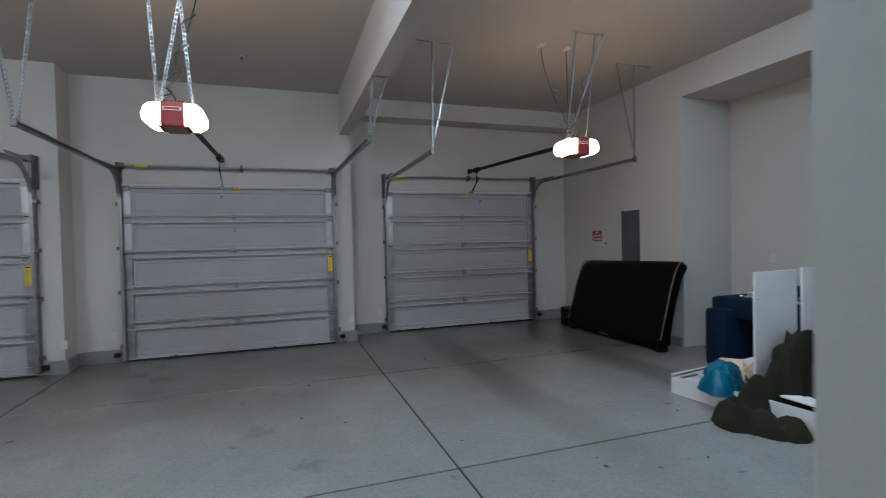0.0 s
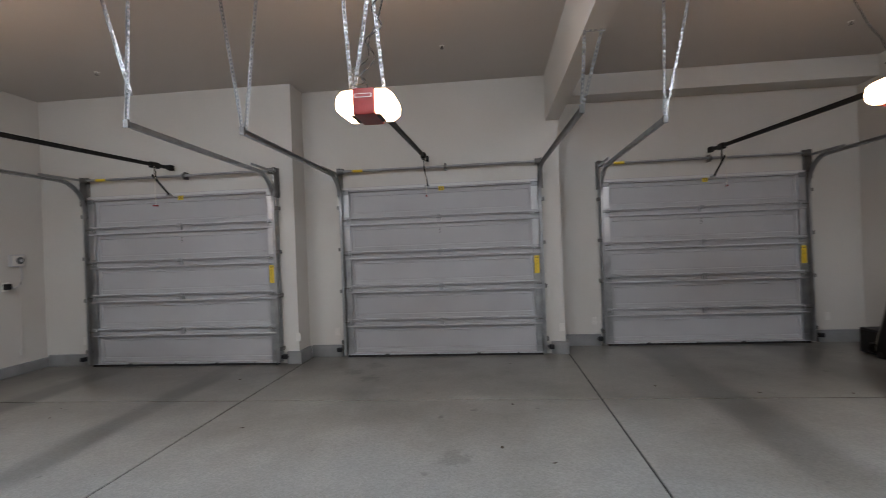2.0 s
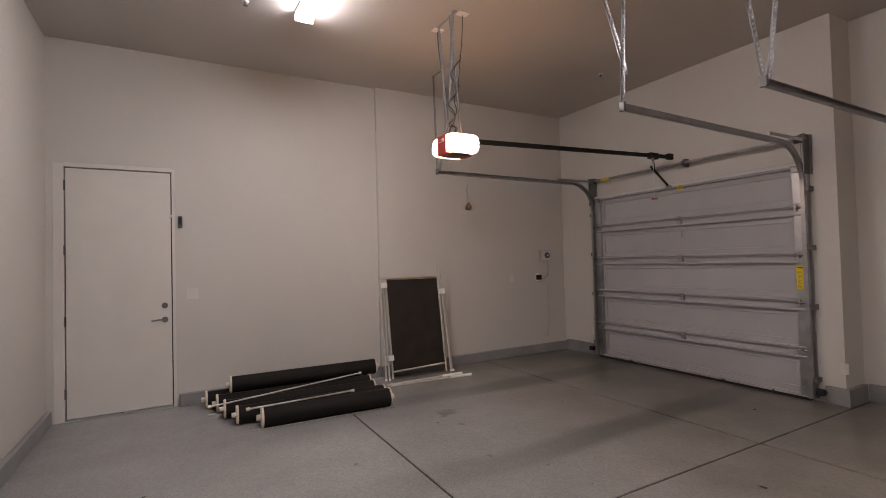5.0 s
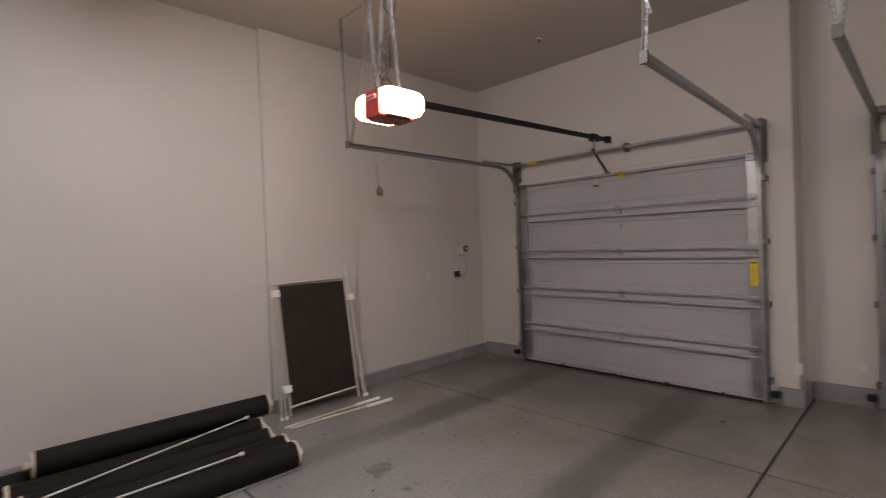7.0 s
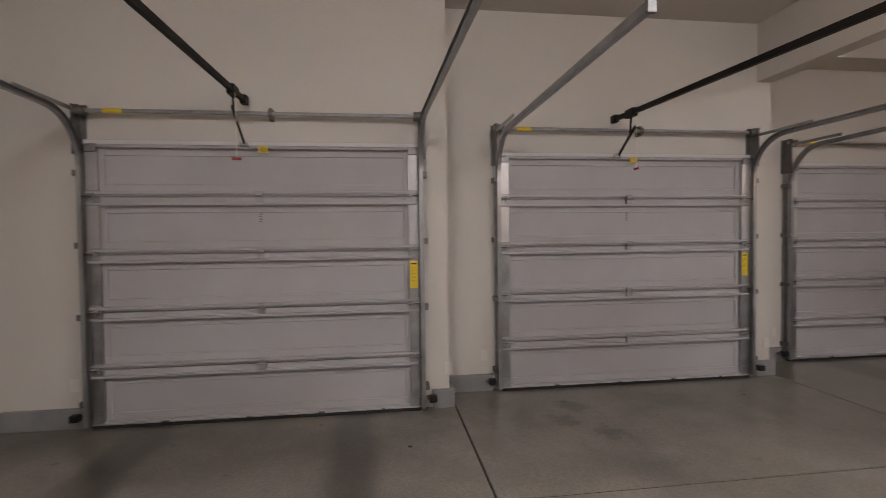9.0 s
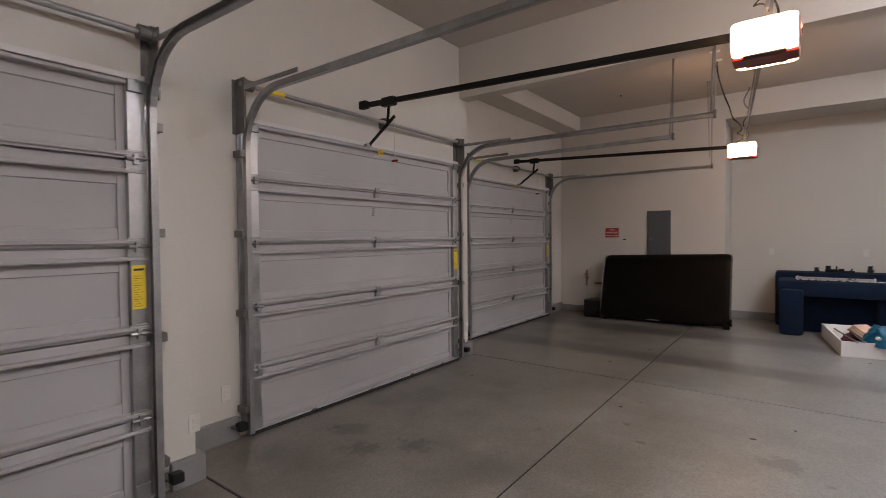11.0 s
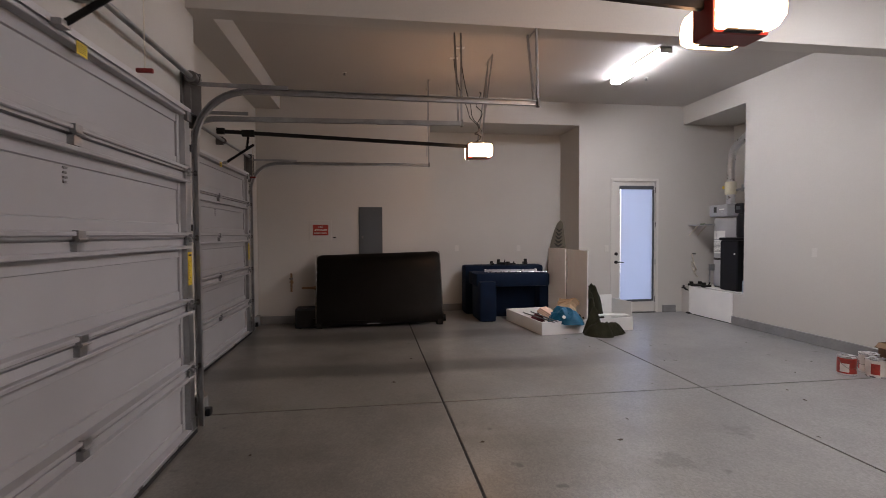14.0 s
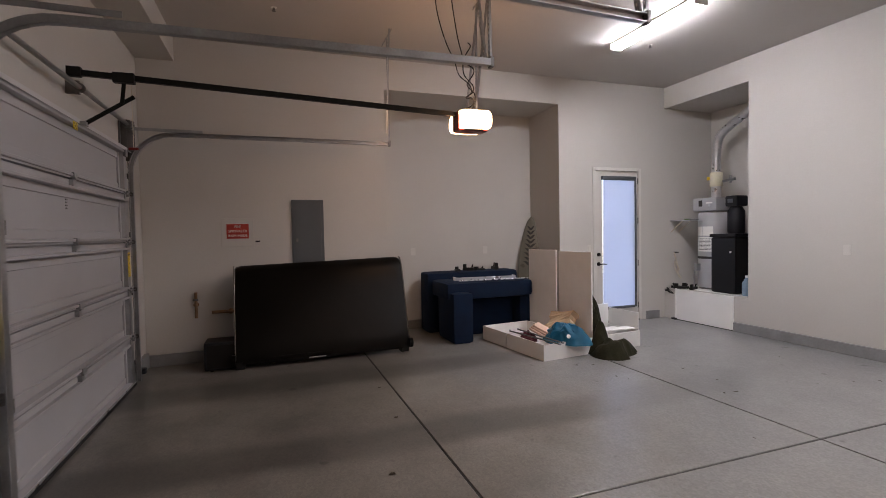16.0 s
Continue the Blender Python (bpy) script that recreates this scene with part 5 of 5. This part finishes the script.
# ---- along the left wall: sockets, rolled screens, folded frame ----
o = thing("timer_box", pose(XL, 7.215, 1.56, 0, 0, 90), "grey outdoor timer box with a round dial and a grey cord", "timer")
part("case", box(-0.10, 0.10, -0.06, 0, -0.085, 0.085, 0.012), HEATER, o)
part("front_plate", box(-0.085, 0.085, -0.066, -0.058, -0.07, 0.07, 0.006), PLATE, o, "pale front plate")
part("dial", rod((0.01, -0.064, 0.0), (0.01, -0.085, 0.0), 0.048, 22), PANELGREY, o, "dark dial")
part("dial_hub", rod((0.01, -0.085, 0.0), (0.01, -0.095, 0.0), 0.018, 14), SILVER, o)
pts = [(0.03, -0.05, -0.085), (0.035, -0.06, -0.16), (0.03, -0.07, -0.25), (0.0, -0.07, -0.33), (-0.06, -0.055, -0.37), (-0.12, -0.05, -0.36)]
part("cord", sweep(pts, ring(0.011, 8)), HEATER, o, "grey flexible cord", True)
o = thing("wall_conduit", pose(XL, 7.27, 0, 0, 0, 90), "thin conduit painted over in the wall's colour", "conduit")
part("conduit", rod((0, -0.010, 0.33), (0, -0.010, 1.12), 0.008, 10), WALL, o)
part("conduit_box", box(-0.03, 0.03, -0.025, 0, 0.25, 0.335, 0.004), WALL, o)
o = thing("power_plug", pose(XL, 7.07, 1.21, 0, 0, 90), "black power adapter in a wall outlet", "plug")
part("outlet_cover", box(-0.038, 0.038, -0.006, 0, -0.06, 0.06, 0.002), WHITEPLASTIC, o)
part("adapter", box(-0.035, 0.035, -0.07, -0.006, -0.04, 0.04, 0.010), BLACKPLASTIC, o, "black adapter")
o = thing("hanging_sensor", pose(XL, 5.77, 2.315, 0, 0, 90), "small brass-brown weight hanging on a pale wire from the wall", "sensor")
part("wire", sweep([(0.01, -0.005, 0.33), (-0.012, -0.012, 0.22), (0.008, -0.014, 0.13), (0, -0.02, 0.05)], ring(0.006, 6)), HEATER, o, "", True)
part("weight", lathe([(0.012, -0.055), (0.036, -0.045), (0.040, -0.01), (0.030, 0.025), (0.012, 0.05), (0.008, 0.06)], 16, None, (0, -0.042)), COPPER, o, "", True)
part("clip", box(-0.012, 0.05, -0.05, -0.03, -0.02, 0.01, 0.005), STEELDARK, o)


def screen_roll(x, y, z, length, r, yaw, seed):
    t = thing("rolled_screen", pose(x, y, z, 0, 0, yaw), "rolled charcoal sun screen with cream end caps on the floor", "rolled screen", "rolled screens")
    bm = bmesh.new()
    n = 26
    rings = []
    for q in range(9):
        yy = -length / 2 + length * q / 8
        row = []
        for i in range(n):
            a = 2 * math.pi * i / n
            rr = r * (1 + 0.03 * math.sin(3 * a + seed + q * 0.4)) + (0.014 if i == 5 else 0)
            row.append(bm.verts.new((rr * math.cos(a), yy, r * 0.96 + rr * 0.93 * math.sin(a))))
        rings.append(row)
    for a, b in zip(rings, rings[1:]):
        for i in range(n):
            bm.faces.new((a[i], a[(i + 1) % n], b[(i + 1) % n], b[i]))
    bm.faces.new(rings[0])
    bm.faces.new(rings[-1])
    part("cloth", bm, SCREEN, t, "charcoal screen cloth", True)
    for s in (-1, 1):
        y0 = s * length / 2
        bm = sweep([(0, y0, r), (0, y0 + s * 0.018, r)], ring(r * 0.97, 20))
        sweep([(0, y0 + s * 0.018, r), (0, y0 + s * 0.06, r)], ring(r * 0.28, 10), bm)
        box(-0.012, 0.012, min(y0, y0 + s * 0.024), max(y0, y0 + s * 0.024), r * 0.2, r * 1.95, 0.004, bm)
        part("end_cap", bm, CREAM, t, "cream plastic end cap", True)
    zb = 0.0065
    bx = r * 0.62
    if seed in (2, 5):
        part("hem_bar", rod((bx, -length / 2 - 0.10, zb), (bx, length / 2 + 0.04, zb), 0.0065, 10), TUBEWHITE, t, "white hem bar", True)
    return t


screen_roll(-6.14, 3.08, 0, 1.68, 0.095, -2, 1)
screen_roll(-5.91, 3.14, 0, 1.62, 0.095, -2, 2)
screen_roll(-6.03, 3.27, 0.150, 1.60, 0.095, -2, 6)
screen_roll(-5.64, 3.14, 0, 1.52, 0.095, -3, 3)
screen_roll(-5.40, 3.20, 0, 1.46, 0.090, -2, 4)
screen_roll(-5.16, 3.28, 0, 1.24, 0.100, -2, 5)
for x0, y0, x1, y1, z in ((-5.46, 2.22, -5.90, 3.85, 0.196), (-5.15, 2.52, -5.17, 3.52, 0.203)):
    t = thing("screen_bar", Matrix(), "long white aluminium bar lying on rolled screens", "bar", "loose white bars")
    part("bar", rod((x0, y0, z), (x1, y1, z + 0.012), 0.0075, 10), TUBEWHITE, t, "", True)
    for q, (x, y) in enumerate(((x0, y0), (x1, y1))):
        part("end_plug", rod((x, y - 0.01, z + 0.012 * q), (x, y + 0.02, z + 0.012 * q), 0.015, 10), CREAM, t, "", True)


def folded_frame():
    lean = math.degrees(math.atan2(0.20, 1.33))
    t = thing("folded_screen", pose(XL + 0.31, 4.80, 0, 0, 0, 90) @ pose(0, 0, 0, -lean, 0, 0), "folded dark screen in white tube frames leaning on the wall", "folding screen")
    # local x runs along the wall, z up, -y towards the room
    part("cloth", box(-0.40, 0.35, -0.004, 0.004, 0.11, 1.29, 0.001), MESHCLOTH, t, "dark mesh panel")
    part("cloth_fold", box(-0.40, 0.35, 0.012, 0.02, 0.10, 1.31, 0.001), CHIP, t, "brown backing board")
    r = 0.0115
    for x0, x1, lean_x in ((-0.50, -0.52, 0), (-0.455, -0.47, 1), (-0.415, -0.415, 2), (0.365, 0.365, 1), (0.395, 0.43, 0), (0.42, 0.465, 2)):
        part("tube", rod((x1, -0.02 + 0.012 * lean_x, 0.012), (x0, -0.02 + 0.012 * lean_x, 1.33 - 0.05 * lean_x), r, 10), TUBEWHITE, t, "", True)
    part("tube", rod((-0.51, 0.0, 1.315), (0.42, 0.0, 1.325), r, 10), TUBEWHITE, t, "", True)
    part("tube", rod((-0.42, -0.012, 0.10), (0.36, -0.012, 0.125), r, 10), TUBEWHITE, t, "", True)
    part("tube", rod((0.41, -0.02, 1.0), (0.375, -0.03, 1.47), 0.016, 10), TUBEWHITE, t, "thicker white tube end", True)
    for x, z in ((-0.455, 1.22), (-0.44, 0.28), (0.40, 1.10)):
        part("clamp", box(x - 0.04, x + 0.04, -0.05, 0.012, z - 0.035, z + 0.035, 0.008), WHITEPLASTIC, t, "white plastic clamp")
    for x in (-0.52, -0.47, 0.43, 0.465):
        part("tube_foot", rod((x, -0.02, 0.0), (x, -0.02, 0.03), 0.015, 10), WHITEPLASTIC, t)
    return t


folded_frame()
for a, b, r in (((-5.90, 4.20, 0.013), (-5.92, 5.28, 0.013), 0.0125), ((-5.84, 4.22, 0.014), (-5.78, 5.34, 0.014), 0.013)):
    t = thing("tent_pole", Matrix(), "long white tube lying on the floor by the wall", "pole", "loose white poles")
    part("pole", rod(a, b, r, 10), TUBEWHITE, t, "", True)
    va, vb = Vector(a), Vector(b)
    part("grip", rod(vb - (vb - va) * 0.28, vb, r + 0.005, 10), WHITEPLASTIC, t, "thicker white end", True)


# ---- by the back wall: paint cans and a carton ----
def paint_can(x, y, material, seed, r=0.083, h=0.19):
    t = thing("paint_can", pose(x, y, 0, 0, 0, seed * 71), "one-gallon paint can with a printed label and a metal lid", "paint can", "paint cans")
    part("can", lathe([(r, 0), (r + 0.003, 0.003), (r, 0.008), (r, h - 0.008), (r + 0.004, h - 0.003), (r + 0.003, h), (r - 0.012, h), (r - 0.016, h - 0.008)], 32), TIN, t, "", True)
    part("label", lathe([(r + 0.001, 0.014), (r + 0.001, h - 0.018)], 32), material, t, "printed paper label", True)
    for a0, a1, z0, z1 in ((20, 75, 0.03, 0.12), (130, 200, 0.05, 0.10), (250, 300, 0.03, 0.14)):
        bm = bmesh.new()
        pts = [math.radians(a0 + (a1 - a0) * i / 6) for i in range(7)]
        lo = [bm.verts.new(((r + 0.002) * math.cos(a), (r + 0.002) * math.sin(a), z0)) for a in pts]
        hi = [bm.verts.new(((r + 0.002) * math.cos(a), (r + 0.002) * math.sin(a), z1)) for a in pts]
        for i in range(6):
            bm.faces.new((lo[i], lo[i + 1], hi[i + 1], hi[i]))
        part("print", bm, CANPALE if material is CANRED else CANRED, t)
    part("lid", lathe([(r - 0.014, h - 0.006), (r - 0.014, h - 0.002), (r - 0.03, h - 0.004)], 28), TIN, t, "metal lid", True)
    pts = [((r + 0.006) * math.cos(a), (r + 0.006) * math.sin(a) * 0.98, h - 0.02 - 0.10 * math.sin(a) if math.sin(a) > 0 else h - 0.02) for a in [math.pi * i / 14 for i in range(15)]]
    part("bail", sweep(pts, ring(0.0022, 6)), STEELDARK, t, "wire handle", True)
    return t


paint_can(1.275, 1.70, CANRED, 1)
paint_can(1.145, 1.50, CANPALE, 3)
paint_can(1.30, 1.40, CANPALE, 5, 0.085, 0.20)
paint_can(0.93, 1.40, CANRED, 2)
b = thing("cardboard_box", pose(1.05, 1.10, 0, 0, 0, 6), "open brown cardboard box by the back wall", "box")
w = 0.004
for x0, x1, y0, y1 in ((-0.26, 0.26, -0.17, -0.166), (-0.26, 0.26, 0.166, 0.17), (-0.26, -0.256, -0.166, 0.166), (0.256, 0.26, -0.166, 0.166)):
    part("side", box(x0, x1, y0, y1, 0, 0.31), CARD, b)
part("bottom", box(-0.256, 0.256, -0.166, 0.166, 0.0, 0.005), CARD, b)
for s in (-1, 1):
    part("flap", box(-0.255, 0.255, -0.08, 0.0, 0, 0.004, m=pose(0, s * 0.17, 0.31, 0, 0, 0 if s < 0 else 180) @ pose(0, 0, 0, 35, 0, 0)), CARD, b)


# ---- ceiling and floor odds ----
def sprinkler(x, y):
    t = thing("sprinkler_head", pose(x, y, ZC), "small recessed fire sprinkler head in the ceiling", "sprinkler", "sprinkler heads")
    part("ring", lathe([(0.030, 0), (0.028, -0.004), (0.015, -0.006)], 20), WHITEPLASTIC, t)
    part("head", lathe([(0.012, -0.006), (0.012, -0.03), (0.02, -0.034), (0.02, -0.037)], 14), STEELDARK, t)


for x, y in ((-0.40, 6.81), (-4.73, 6.77), (-4.905, 2.53), (4.15, 7.03), (3.81, 2.47)):
    sprinkler(x, y)

rnd = random.Random(4)
bm = bmesh.new()
spots = [(1.39, 2.20), (1.10, 2.43), (0.89, 2.77), (0.63, 2.85), (1.28, 3.91), (0.48, 4.63), (0.24, 5.87), (0.27, 7.47), (0.12, 4.88), (-4.40, 5.78), (-4.25, 5.50), (-4.92, 3.68), (-5.50, 4.38),
         (-2.76, 4.38), (-2.79, 3.80), (-3.69, 2.28), (-4.19, 1.76), (3.35, 3.95), (3.28, 3.78)]
spots += [(rnd.uniform(-5.0, 4.2), rnd.uniform(2.0, 7.2)) for _ in range(12)] + [(rnd.uniform(0.6, 3.0), rnd.uniform(1.4, 4.2)) for _ in range(8)]
for x, y in spots:
    a, s = rnd.uniform(0, 6.28), rnd.uniform(0.008, 0.019)
    vs = []
    for i in range(6):
        q = a + i * math.pi / 3
        k = s * rnd.uniform(0.5, 1.2)
        vs.append(bm.verts.new((x + k * 1.6 * math.cos(q) * math.cos(a) - k * math.sin(q) * math.sin(a), y + k * 1.6 * math.cos(q) * math.sin(a) + k * math.sin(q) * math.cos(a), rnd.uniform(0.001, 0.006))))
    top = bm.faces.new(vs)
    bmesh.ops.extrude_face_region(bm, geom=[top])
tagged(part("leaf_scraps", bm, LEAF), "scattered dry leaf scraps and grit on the floor", "debris", kind="stuff")
